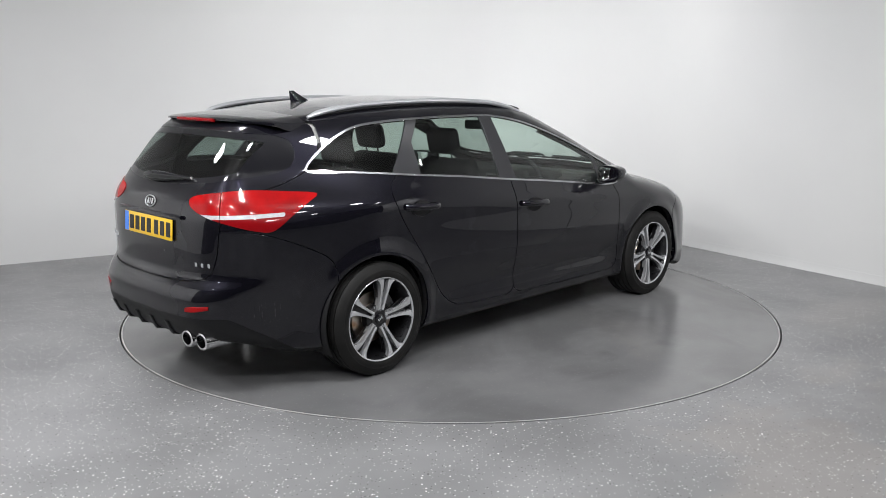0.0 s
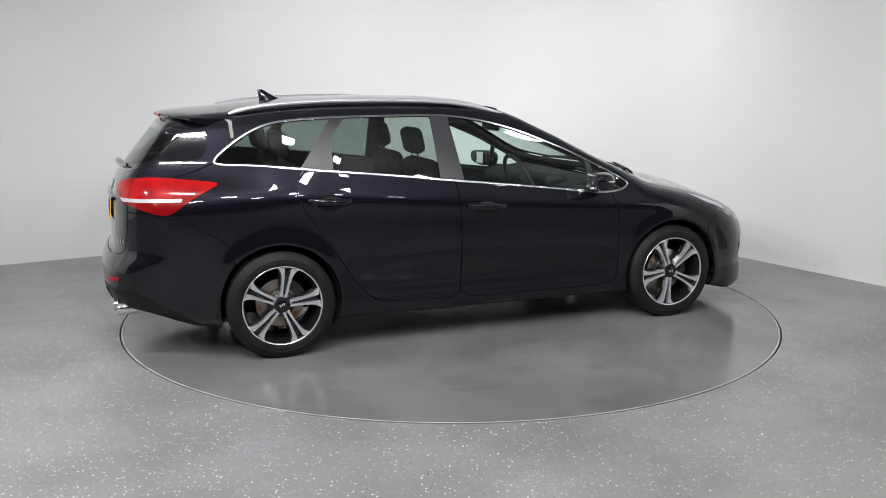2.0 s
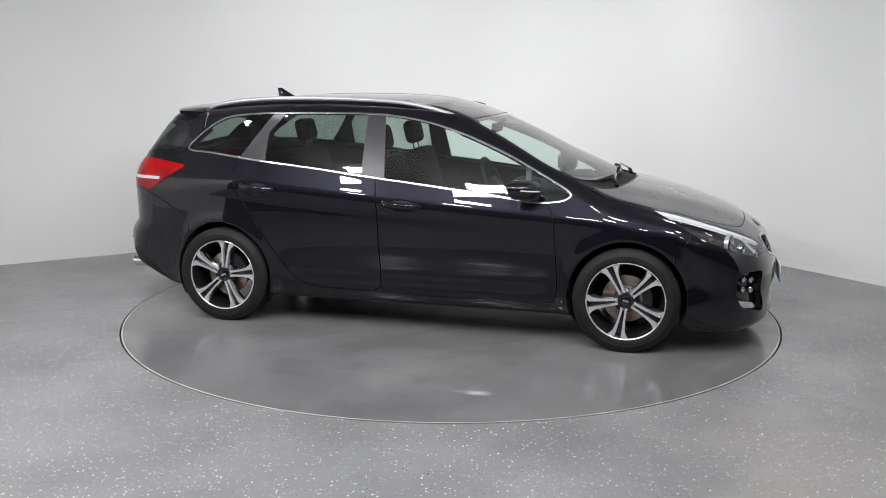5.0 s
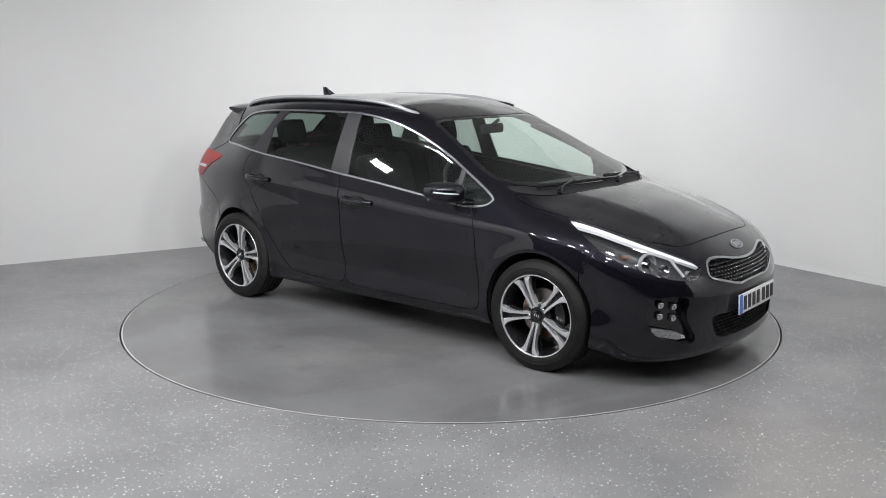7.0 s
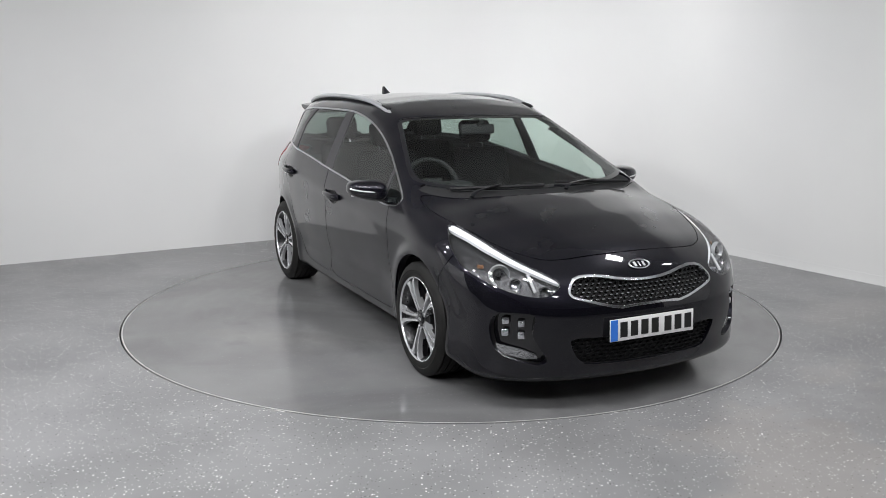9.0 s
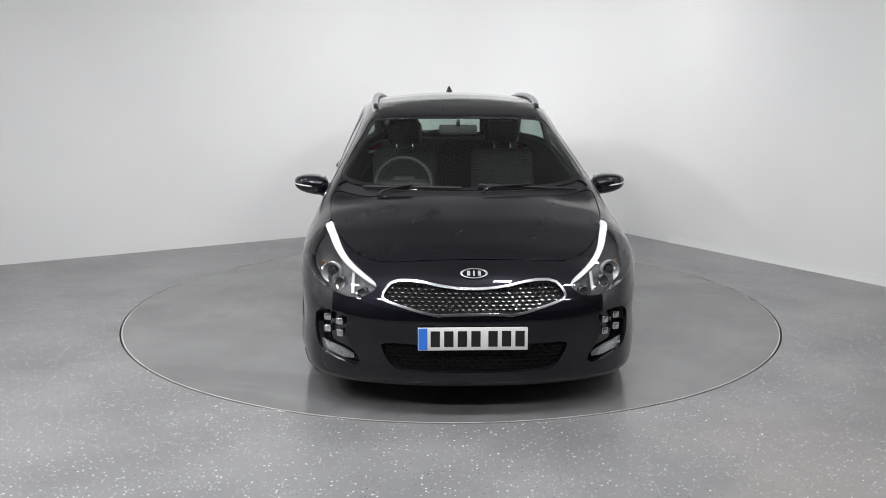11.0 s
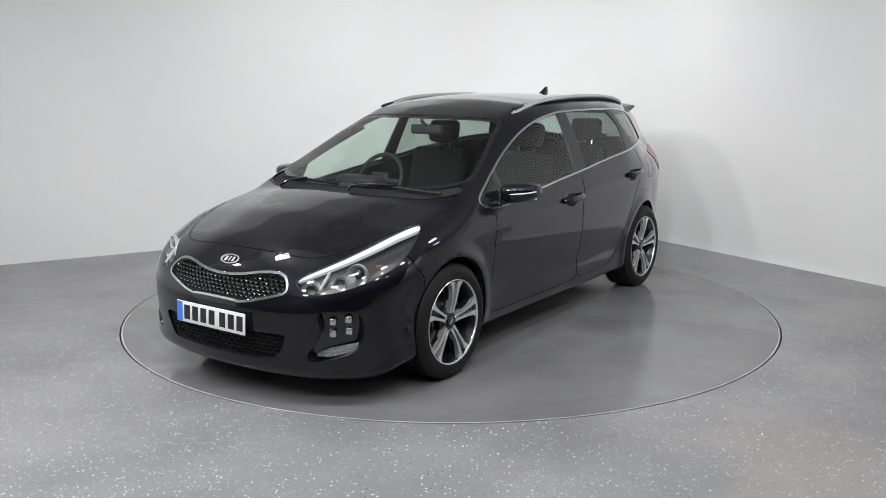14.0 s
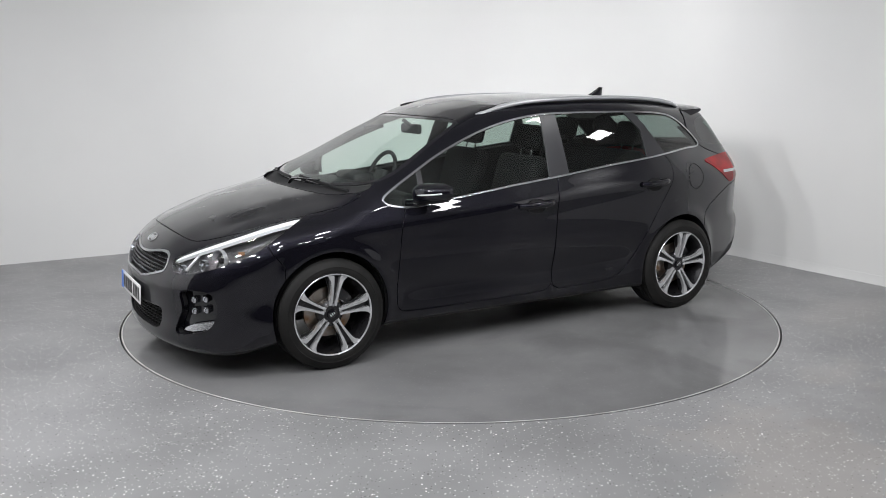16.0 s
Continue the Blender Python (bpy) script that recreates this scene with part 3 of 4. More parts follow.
FRONT_GLASS = [(-0.160, 0.8), (0.715, 0.8), (0.690, 1.2), (0.4, 1.5), (-0.245, 1.5)]
FRONT_QUARTER = [(0.745, 0.8), (1.2, 0.8), (1.0, 1.3), (0.725, 1.2)]
# outlines from above (x, |y|)
SCREEN = chaikin([(1.23, -0.3), (1.222, 0.0), (1.19, 0.3), (1.105, 0.55), (0.985, 0.722), (0.87, 0.732), (0.63, 0.662), (0.44, 0.602), (0.315, 0.570), (0.33, 0.42), (0.36, 0.2), (0.368, 0.0), (0.368, -0.3)])
COWL = chaikin([(1.325, -0.3), (1.318, 0.0), (1.29, 0.3), (1.21, 0.55), (1.085, 0.735), (0.985, 0.742), (1.04, 0.45), (1.12, -0.3)])
BONNET = chaikin([(1.327, -0.3), (1.322, 0.0), (1.295, 0.3), (1.215, 0.555), (1.085, 0.740), (1.09, 0.762), (1.18, 0.767), (1.42, 0.745), (1.60, 0.695), (1.80, 0.63), (1.94, 0.52), (1.985, 0.40), (2.005, 0.2), (2.01, 0.0), (2.01, -0.3)])
# outlines from ahead and behind (|y|, z)
GRILLE = chaikin([(-0.2, 0.621), (0.0, 0.621), (0.13, 0.628), (0.28, 0.655), (0.385, 0.652), (0.428, 0.612), (0.436, 0.580), (0.40, 0.566), (0.19, 0.512), (0.12, 0.520), (0.0, 0.521), (-0.2, 0.521)], 1)
LOW_GRILLE = chaikin([(-0.2, 0.368), (0.0, 0.368), (0.3, 0.370), (0.45, 0.374), (0.448, 0.335), (0.405, 0.258), (0.36, 0.232), (0.2, 0.229), (0.0, 0.228), (-0.2, 0.228)], 1)
FOG_POCKET = chaikin([(0.60, 0.495), (0.68, 0.505), (0.775, 0.50), (0.79, 0.40), (0.765, 0.29), (0.68, 0.262), (0.575, 0.235), (0.545, 0.265), (0.60, 0.34), (0.63, 0.40)])
BACKLIGHT = chaikin([(-0.3, 1.345), (0.0, 1.345), (0.42, 1.340), (0.545, 1.325), (0.60, 1.23), (0.615, 1.14), (0.56, 1.115), (0.32, 1.078), (0.0, 1.065), (-0.3, 1.065)])
TAILGATE = chaikin([(-0.3, 1.40), (0.0, 1.40), (0.52, 1.395), (0.585, 1.36), (0.655, 1.20), (0.635, 1.07), (0.585, 0.98), (0.570, 0.87), (0.555, 0.73), (0.515, 0.62), (0.36, 0.597), (0.0, 0.592), (-0.3, 0.592)])
# lamps, seen from the corner: (across, z)
HEADLAMP = chaikin([(-0.475, 0.865), (-0.62, 0.832), (-0.80, 0.770), (-1.015, 0.695), (-1.150, 0.640), (-1.14, 0.600), (-1.085, 0.570), (-0.95, 0.588), (-0.80, 0.632), (-0.64, 0.692), (-0.55, 0.772), (-0.50, 0.835)])
TAILLAMP = chaikin([(-0.63, 1.030), (-0.80, 1.045), (-0.98, 1.062), (-1.13, 1.050), (-1.285, 1.022), (-1.275, 0.975), (-1.20, 0.938), (-1.06, 0.902), (-0.95, 0.872), (-0.87, 0.855), (-0.83, 0.865), (-0.74, 0.945), (-0.665, 1.005)])
FRONT_BUMPER = [(1.58, 0.05), (1.60, 0.62), (1.66, 0.69), (1.70, 0.80), (1.72, 1.0), (2.6, 1.0), (2.6, 0.05)]
REAR_BUMPER = chaikin([(-2.6, 0.90), (-2.1, 0.87), (-1.94, 0.845), (-1.75, 0.765), (-1.61, 0.69), (-1.58, 0.60), (-1.58, 0.05), (-2.6, 0.05)], 1)


def xyz(skin):
    v = skin[0]
    return v[:, 0], v[:, 1], v[:, 2], np.abs(v[:, 1])


def cut_gap(skin, s):
    """A panel, the rest, with a shut line between them."""
    return split(skin, s + GAP)[0], split(skin, s - GAP)[1]


def take(skin, outline, view):
    """Cuts the outline, seen in the given view, out of a skin: signed distances."""
    x, y, z, a = xyz(skin)
    if view == "side":
        return inside_of(outline, x, z, a > 0.40)
    if view == "top":
        return inside_of(outline, x, a, z > 0.6)
    if view == "front":
        return inside_of(outline, a, z, x > 1.5)
    if view == "rear":
        return inside_of(outline, a, z, x < -1.5)
    if view == "front corner":
        return inside_of(outline, (a - x) * 0.7071, z, (x > 1.3) & (a > 0.35))
    return inside_of(outline, (a + x) * 0.7071, z, (x < -1.55) & (a > 0.2))


def arch_field(skin):
    x, y, z, a = xyz(skin)
    s = np.ones(len(x))
    for ax in (AXLE, -AXLE):
        s = np.where(a > 0.45, np.minimum(s, np.hypot(x - ax, (z - 0.325)) - 0.352), s)
    return s


def build_body(car):
    skin = base_skin()
    skin = split(skin, arch_field(skin))[1]
    shell = skin
    # underbody
    under, skin = split(skin, skin[0][:, 2] - 0.215 + 0.06 * step(1.5, 2.0, skin[0][:, 0]))
    skin_part("underbody", under, PLASTIC, car, "black plastic underbody", 0)
    # side glass with its bright surround
    dlo, skin = split(skin, take(skin, DLO, "side"))
    shell = split(shell, take(shell, DLO, "side"))[1]
    s = take(dlo, DLO, "side")
    dlo, ring = split(dlo, s + 0.0088)
    halves("window_trim", ring, CHROME, car, "bright satin chrome window surround", 0.012, 0.003)
    for outline, mat, label in ((QUARTER, PRIVACY, "dark privacy glass"), (REAR_GLASS, PRIVACY, "dark privacy glass"), (FRONT_GLASS, GLASS, "green tinted glass"), (FRONT_QUARTER, GLASS, "green tinted glass")):
        pane, dlo = split(dlo, take(dlo, outline, "side"))
        for ob in halves("side_window", pane, mat, car, label, 0.0, -0.004):
            ob.visible_shadow = False
    for low, high in ((-3, -0.8), (-0.8, 0.3), (0.3, 3)):
        x = dlo[0][:, 0]
        piece = split(dlo, np.maximum(low - x, x - high))[0]
        halves("window_pillar", piece, SATIN, car, "satin black pillar trim", 0.012, -0.001)
    # windscreen, wiper cowl, bonnet
    pane, skin = split(skin, take(skin, SCREEN, "top"))
    shell = split(shell, take(shell, SCREEN, "top"))[1]
    band = take(pane, SCREEN, "top")
    pane, rim = split(pane, band + 0.028)
    ob = skin_part("windscreen", pane, GLASS, car, "green tinted laminated glass", 0.0, -0.003)
    ob.visible_shadow = False
    skin_part("windscreen_band", rim, GLOSS, car, "black printed glass edge", 0.006, -0.003)
    cowl, skin = split(skin, take(skin, COWL, "top"))
    skin_part("wiper_cowl", cowl, PLASTIC, car, "black plastic wiper cowl", 0.01, -0.022)
    shell = split(shell, take(shell, BONNET, "top"))[1]
    lamp, skin = split(skin, take(skin, HEADLAMP, "front corner"))
    shell = split(shell, take(shell, HEADLAMP, "front corner"))[1]
    lamps_front = sides(lamp)
    panel, skin = cut_gap(skin, take(skin, BONNET, "top"))
    skin_part("bonnet", panel, PAINT, car, "black pearl bonnet")
    # tail: backlight, lamps, tailgate
    pane, skin = split(skin, take(skin, BACKLIGHT, "rear"))
    shell = split(shell, take(shell, BACKLIGHT, "rear"))[1]
    band = take(pane, BACKLIGHT, "rear")
    pane, rim = split(pane, np.maximum(band + 0.03, np.abs(pane[0][:, 1]) - 0.525))
    ob = skin_part("rear_window", pane, PRIVACY, car, "dark heated rear glass", 0.0, -0.002)
    ob.visible_shadow = False
    skin_part("rear_window_band", rim, GLOSS, car, "black printed glass edge", 0.006, -0.002)
    lamp, skin = split(skin, take(skin, TAILLAMP, "rear corner"))
    shell = split(shell, take(shell, TAILLAMP, "rear corner"))[1]
    build_tail_lamps(car, lamp)
    panel, skin = cut_gap(skin, take(skin, TAILGATE, "rear"))
    skin_part("tailgate", panel, PAINT, car, "black pearl tailgate")
    # nose openings
    for outline, name, label in ((GRILLE, "grille_backing", "black grille recess"), (LOW_GRILLE, "intake_backing", "black lower intake recess"), (FOG_POCKET, "fog_lamp_pocket", "gloss black fog lamp pocket")):
        if outline is GRILLE:
            ring, skin = split(skin, take(skin, outline, "front") - 0.0095)
            hole, ring = split(ring, take(ring, outline, "front"))
            skin_part("grille_surround", ring, CHROME, car, "satin chrome grille surround", 0.03, 0.004)
        else:
            hole, skin = split(skin, take(skin, outline, "front"))
        shell = split(shell, take(shell, outline, "front"))[1]
        if outline is FOG_POCKET:
            halves(name, hole, GLOSS, car, label, 0.0, -0.052)
        else:
            skin_part(name, hole, INNER, car, label, 0.0, -0.034)
    # bumpers and doors
    panel, skin = cut_gap(skin, take(skin, FRONT_BUMPER, "side"))
    skin_part("front_bumper", panel, PAINT, car, "black pearl front bumper", 0.05)
    x, y, z, a = xyz(skin)
    back = np.where(x < -1.5, inside_of(REAR_BUMPER, x, z, x < -1.4, 0.8), 1.0)
    panel, skin = cut_gap(skin, back)
    low, panel = split(panel, panel[0][:, 2] - 0.425 + 0.6 * np.maximum(panel[0][:, 0] + 2.13, 0))
    skin_part("rear_bumper", panel, PAINT, car, "black pearl rear bumper", 0.02)
    skin_part("rear_diffuser", low, PLASTIC, car, "textured black lower bumper", 0.02, -0.002)
    doors = []
    for outline in (FRONT_DOOR, REAR_DOOR):
        panel, skin = cut_gap(skin, take(skin, outline, "side"))
        doors.append(halves("front_door" if outline is FRONT_DOOR else "rear_door", panel, PAINT, car))
    x, y, z, a = xyz(skin)
    cap = np.where(y > 0.4, np.hypot((x + 1.47) / 1.0, z - 0.93) - 0.085, 1.0)
    panel, skin = cut_gap(skin, cap)
    if len(panel[1]):
        skin_part("fuel_flap", panel, PAINT, car, "round body-coloured fuel flap", 0.006)
    roof, skin = split(skin, inside_of([(0.5, -0.56), (0.5, 0.56), (-1.83, 0.56), (-1.83, -0.56)], skin[0][:, 0], skin[0][:, 1], skin[0][:, 2] > 1.25))
    skin_part("roof", roof, PAINT, car, "black pearl roof panel", 0.0)
    halves("side_panel", skin, PAINT, car, "black pearl wings, sills and pillars", 0.014)
    roof_in, shell = split(shell, 1.28 - shell[0][:, 2])
    skin_part("headlining", roof_in, LINING, car, "grey cloth headlining", 0.0, -0.02)
    skin_part("inner_shell", shell, INNER, car, "dark inner body structure", 0.03, -0.016)
    return lamps_front, doors


def build_tail_lamps(car, lamp):
    for half in sides(lamp):
        v = half[0]
        gate = (np.abs(v[:, 1]) + v[:, 0]) * 0.7071 + 1.10
        inner, outer = cut_gap(half, gate)
        for piece, tipx in ((outer, 1), (inner, 0)):
            x, y, z, a = xyz(piece)
            across = (a + x) * 0.7071
            stripe = np.maximum(np.abs(z - 0.936 - 0.012 * (across + 1.0)) - 0.011, across + 0.79)
            white, red = split(piece, stripe)
            low, red = split(red, red[0][:, 2] - 0.936)
            body = skin_part("tail_lamp", red, RED, car, "glossy red tail lamp lens", 0.012, 0.004)
            if len(low[1]):
                skin_part("lower_lens", low, DARK_RED, body, "deep red lower lens", 0.012, 0.004)
            if len(white[1]):
                skin_part("reversing_lamp", white, CLEAR_WHITE, body, "frosted white strip", 0.006, 0.003)


car = tagged(new("estate_car"), "black pearl estate car with roof rails, parked on the turntable", "car")
lamps_front, doors = build_body(car)


# ------------------------------------------------------------------ wheels
def spoke_outline(side):
    """One limb of a twin spoke, (along, across) pairs: narrow at the hub, flared at the rim."""
    inner = smooth_line([(0.046, 0.0055), (0.09, 0.0085), (0.14, 0.0125), (0.198, 0.0175)], 4)
    outer = smooth_line([(0.206, 0.070), (0.192, 0.050), (0.172, 0.036), (0.14, 0.028), (0.10, 0.0225), (0.06, 0.0205), (0.046, 0.022)], 4)
    pts = np.concatenate([inner, [(0.206, 0.020)], outer])
    return [(0.046 + (float(a) - 0.046) * 1.10, float(b) * side) for a, b in pts][::side]


def build_wheel(parent, where, label):
    """Axis along y, the face towards +y."""
    bm = bmesh.new()
    half = 0.1125
    groove = []
    for y in np.linspace(-0.085, 0.085, 5):
        groove += [(0.3155, y - 0.006), (0.308, y - 0.0045), (0.308, y + 0.0045), (0.3155, y + 0.006)]
    prof = ([(0.226, -half + 0.012), (0.232, -half), (0.262, -half - 0.006), (0.290, -half + 0.001), (0.308, -half + 0.012)] + groove
            + [(0.308, half - 0.012), (0.290, half - 0.001), (0.272, half + 0.006), (0.268, half + 0.0045), (0.255, half + 0.0065), (0.240, half + 0.002), (0.232, half - 0.002), (0.226, half - 0.012)])
    lathe(bm, prof, 96)
    tyre = part("wheel", bm, RUBBER, parent, label, 0.5)
    tyre.matrix_basis = where
    bm = bmesh.new()
    lathe(bm, [(0.2295, half - 0.012), (0.234, half - 0.004), (0.2345, half + 0.001), (0.2325, half + 0.003), (0.2275, half + 0.0005), (0.2255, half - 0.006)], 96)
    part("rim_lip", bm, ALLOY, tyre, "bright machined rim edge")
    bm = bmesh.new()
    lathe(bm, [(0.2275, half - 0.004), (0.222, half - 0.02), (0.212, half - 0.04), (0.203, 0.03), (0.200, -0.08), (0.226, -0.11)], 64)
    part("rim_barrel", bm, DARK_ALLOY, tyre, "dark rim barrel")
    for k in range(5):
        turn = pose(0, 0, 0, 0, 90 - 72 * k, 0)
        for side in (1, -1):
            bm = bmesh.new()
            prism(bm, spoke_outline(side), 0.052, 0.090, None, 0.0025)
            for v in bm.verts:
                r = math.hypot(v.co.x, v.co.z)
                v.co.y += 0.018 * math.sin(min(max((r - 0.04) / 0.166, 0), 1) * math.pi * 0.55)
            bmesh.ops.transform(bm, matrix=turn, verts=bm.verts)
            part("spoke", bm, ALLOY, tyre, smooth=0.45)
        # dark pocket between the limbs, and the dark web beside them
        bm = bmesh.new()
        prism(bm, [(0.044, -0.020), (0.10, -0.021), (0.15, -0.029), (0.195, -0.046), (0.220, -0.062), (0.221, 0.062), (0.195, 0.046), (0.15, 0.029), (0.10, 0.021), (0.044, 0.020)], 0.038, 0.068, None, 0.003)
        for v in bm.verts:
            r = math.hypot(v.co.x, v.co.z)
            v.co.y += 0.016 * math.sin(min(max((r - 0.04) / 0.166, 0), 1) * math.pi * 0.55)
        bmesh.ops.transform(bm, matrix=turn, verts=bm.verts)
        part("spoke_web", bm, DARK_ALLOY, tyre, "dark painted spoke backing")
    bm = bmesh.new()
    lathe(bm, [(0.0, 0.084), (0.050, 0.084), (0.058, 0.076), (0.074, 0.068), (0.078, 0.03)], 40)
    part("hub", bm, DARK_ALLOY, tyre, "dark wheel hub")
    bm = bmesh.new()
    lathe(bm, [(0.0, 0.096), (0.020, 0.0955), (0.027, 0.093), (0.030, 0.084)], 32)
    cap = part("centre_cap", bm, GLOSS, tyre, "gloss black centre cap")
    bm = bmesh.new()
    for dx in (-0.012, 0.0, 0.012):
        rounded_box(bm, (dx, 0.0962, 0), (0.006, 0.002, 0.014), 0.001, seg=1)
    part("cap_badge", bm, SILVER, cap, "small silver badge mark")
    for k in range(5):
        a = radians(90 + 36 + 72 * k)
        bm = bmesh.new()
        lathe(bm, [(0.0, 0.094), (0.008, 0.0935), (0.0105, 0.090), (0.0105, 0.070)], 12)
        bmesh.ops.transform(bm, matrix=Matrix.Translation((0.052 * math.cos(a), 0, 0.052 * math.sin(a))), verts=bm.verts)
        part("wheel_nut", bm, CHROME, tyre)
    bm = bmesh.new()
    lathe(bm, [(0.0, 0.034), (0.07, 0.034), (0.078, 0.022), (0.142, 0.022), (0.142, 0.002), (0.0, 0.002)], 56)
    part("brake_disc", bm, STEEL, tyre, "worn steel brake disc with rust tint")
    bm = bmesh.new()
    lathe(bm, [(0.095, 0.045), (0.152, 0.045), (0.158, 0.035), (0.158, -0.02), (0.095, -0.02), (0.095, 0.045)], 14, None, (125, 185))
    part("brake_caliper", bm, DARK_ALLOY, tyre, "grey brake caliper")
    return tyre


def build_liner(parent, ax, sign):
    bm = bmesh.new()
    lathe(bm, [(0.349, 0.815), (0.349, 0.50), (0.0, 0.50)], 48, Matrix.Translation((ax, 0, 0.325)), (-28, 208))
    if sign < 0:
        bmesh.ops.transform(bm, matrix=Matrix.Diagonal((1, -1, 1, 1)), verts=bm.verts)
    part("wheel_arch_liner", bm, INNER, parent, "black wheel arch liner")


for ax in (AXLE, -AXLE):
    for sign in (1, -1):
        spin = 28 if sign > 0 else (-10 if ax > 0 else 26)
        build_wheel(car, pose(ax, sign * (0.775 if ax > 0 else 0.748), HUB_Z, 0, 0, 0 if sign > 0 else 180) @ pose(0, 0, 0, 0, spin, 0),
                    "black tyre on a twin five-spoke machined alloy wheel")
        build_liner(car, ax, sign)


# ------------------------------------------------------------------ lamps, grille, badges, plates
FOG = bumped(material("faceted_fog_reflector", (0.52, 0.53, 0.55), 0.2, 0.8, Coat_Weight=0.6), 70, 0.3, 0.006)


SHADED = bumped(material("smoked_reflector", (0.07, 0.07, 0.074), 0.3, 0.6), 60, 0.5, 0.006)


def build_head_lamps():
    glow = material("daytime_light_bar", (0.85, 0.86, 0.88), 0.25, 0.0, Coat_Weight=1.0)
    glow.node_tree.nodes["Principled BSDF"].inputs["Emission Color"].default_value = (0.95, 0.97, 1.0, 1)
    glow.node_tree.nodes["Principled BSDF"].inputs["Emission Strength"].default_value = 0.2
    for half, sign in zip(lamps_front, (1, -1)):
        lens = skin_part("headlamp", half, LENS, car, "clear headlamp lens with a bright light bar", 0.006, 0.001)
        lens.visible_shadow = False
        x, y, z, a = xyz(half)
        across = (a - x) * 0.7071
        crest = np.interp(across, [-1.15, -1.015, -0.80, -0.62, -0.475], [0.640, 0.692, 0.767, 0.828, 0.862])
        deep = 0.055
        skin_part("lamp_housing", half, LAMP_GREY, lens, "dark grey lamp housing", 0.0, -deep)
        chrome_end = split(half, across + 0.86)[0]
        skin_part("reflector_panel", chrome_end, SHADED, lens, "grey faceted reflector", 0.01, -0.044)
        strip = split(half, crest - 0.012 - z - 0.006 * (across + 0.8))[0]
        skin_part("light_bar", strip, glow, lens, "white light bar", 0.02, -0.012)

        def at(ac, zz, back):
            """A point of the lens seen from the corner, set back into the lamp."""
            # walk along the corner's view line from inside
            p0 = np.array([[-ac * 0.7071 + 0.30, ac * 0.7071 + 0.30, zz]])
            q = march(p0, np.array([[0.7071, 0.7071, 0.0]]), 1.8)[0]
            n = skin_normal(q[None])[0]
            q = q - n * back
            return Vector((q[0], q[1] * sign, q[2])), Vector((n[0], n[1] * sign, n[2]))

        for ac, zz, r, mat, nm in ((-0.845, 0.694, 0.048, SILVER, "projector_ring"), (-0.935, 0.652, 0.026, REFLECTOR, "reflector_bowl"), (-1.085, 0.612, 0.024, REFLECTOR, "reflector_bowl")):
            p, n = at(ac, zz, 0.045)
            face = Vector((0.93, 0.37 * sign, 0.02)).normalized()
            m = Matrix.Translation(p) @ face.to_track_quat("Y", "Z").to_matrix().to_4x4()
            bm = bmesh.new()
            lathe(bm, [(0.0, -0.012), (r * 0.5, -0.008), (r * 0.75, 0.0), (r, 0.022), (r + 0.004, 0.024), (r + 0.005, 0.0)], 32, m)
            ring = part(nm, bm, mat, lens, "bright reflector bowl")
            if nm == "projector_ring":
                bm = bmesh.new()
                lathe(bm, [(0.0, 0.022), (r * 0.3, 0.019), (r * 0.55, 0.010), (r * 0.68, -0.002)], 28, m)
                part("projector_lens", bm, GLOSS, lens, "dark projector lens")
        p, n = at(-0.735, 0.722, 0.045)
        bm = bmesh.new()
        rounded_box(bm, p, (0.035, 0.01, 0.02), 0.004, Matrix.Rotation(-0.6 * sign, 4, "Z"))
        part("indicator_bulb", bm, AMBER, lens, "amber indicator reflector")
        # the slanted bright divider
        p, n = at(-0.985, 0.684, 0.02)
        q, n = at(-1.040, 0.602, 0.02)
        bm = bmesh.new()
        tube(bm, [p, p * 0.6 + q * 0.4, q], 0.008)
        part("lamp_divider", bm, CLEAR_WHITE, lens, "pale slanted divider")


def in_poly(poly, y, z):
    return float(inside_of(poly, np.array([abs(y)]), np.array([z]))[0])


def honeycomb(name, outline, py, pz, bar, mat, set_back, label, parent, inset, thick=0.012):
    """Staggered flat hexagon cells on the nose, each a ring with depth."""
    zs = np.array(outline)[:, 1]
    ymax = np.array(outline)[:, 0].max()
    cells = []
    for j, z in enumerate(np.arange(zs.min(), zs.max(), pz)):
        for y in np.arange(-ymax, ymax, py) + (0.5 * py if j % 2 else 0):
            if in_poly(outline, y, z) < -inset:
                cells.append((y, z))
    c = np.array(cells)
    depth = on_nose(c[:, 0], c[:, 1])[:, 0] - set_back
    bm = bmesh.new()
    ring = [(-0.5, 0.0), (-0.30, 0.46), (0.30, 0.46), (0.5, 0.0), (0.30, -0.46), (-0.30, -0.46)]
    for (y, z), x in zip(cells, depth):
        out = [bm.verts.new((x, y + u * py * 0.98, z + w * pz * 1.12)) for u, w in ring]
        inn = [bm.verts.new((x, y + u * (py * 0.98 - bar), z + w * (pz * 1.12 - bar))) for u, w in ring]
        ino = [bm.verts.new((x - thick, y + u * (py * 0.98 - bar * 1.6), z + w * (pz * 1.12 - bar * 1.6) - 0.002)) for u, w in ring]
        for k in range(6):
            l = (k + 1) % 6
            bm.faces.new((out[k], out[l], inn[l], inn[k]))
            bm.faces.new((inn[k], inn[l], ino[l], ino[k]))
    ob = part(name, bm, mat, parent, label, 0.3)
    return tagged(ob, kind="stuff")


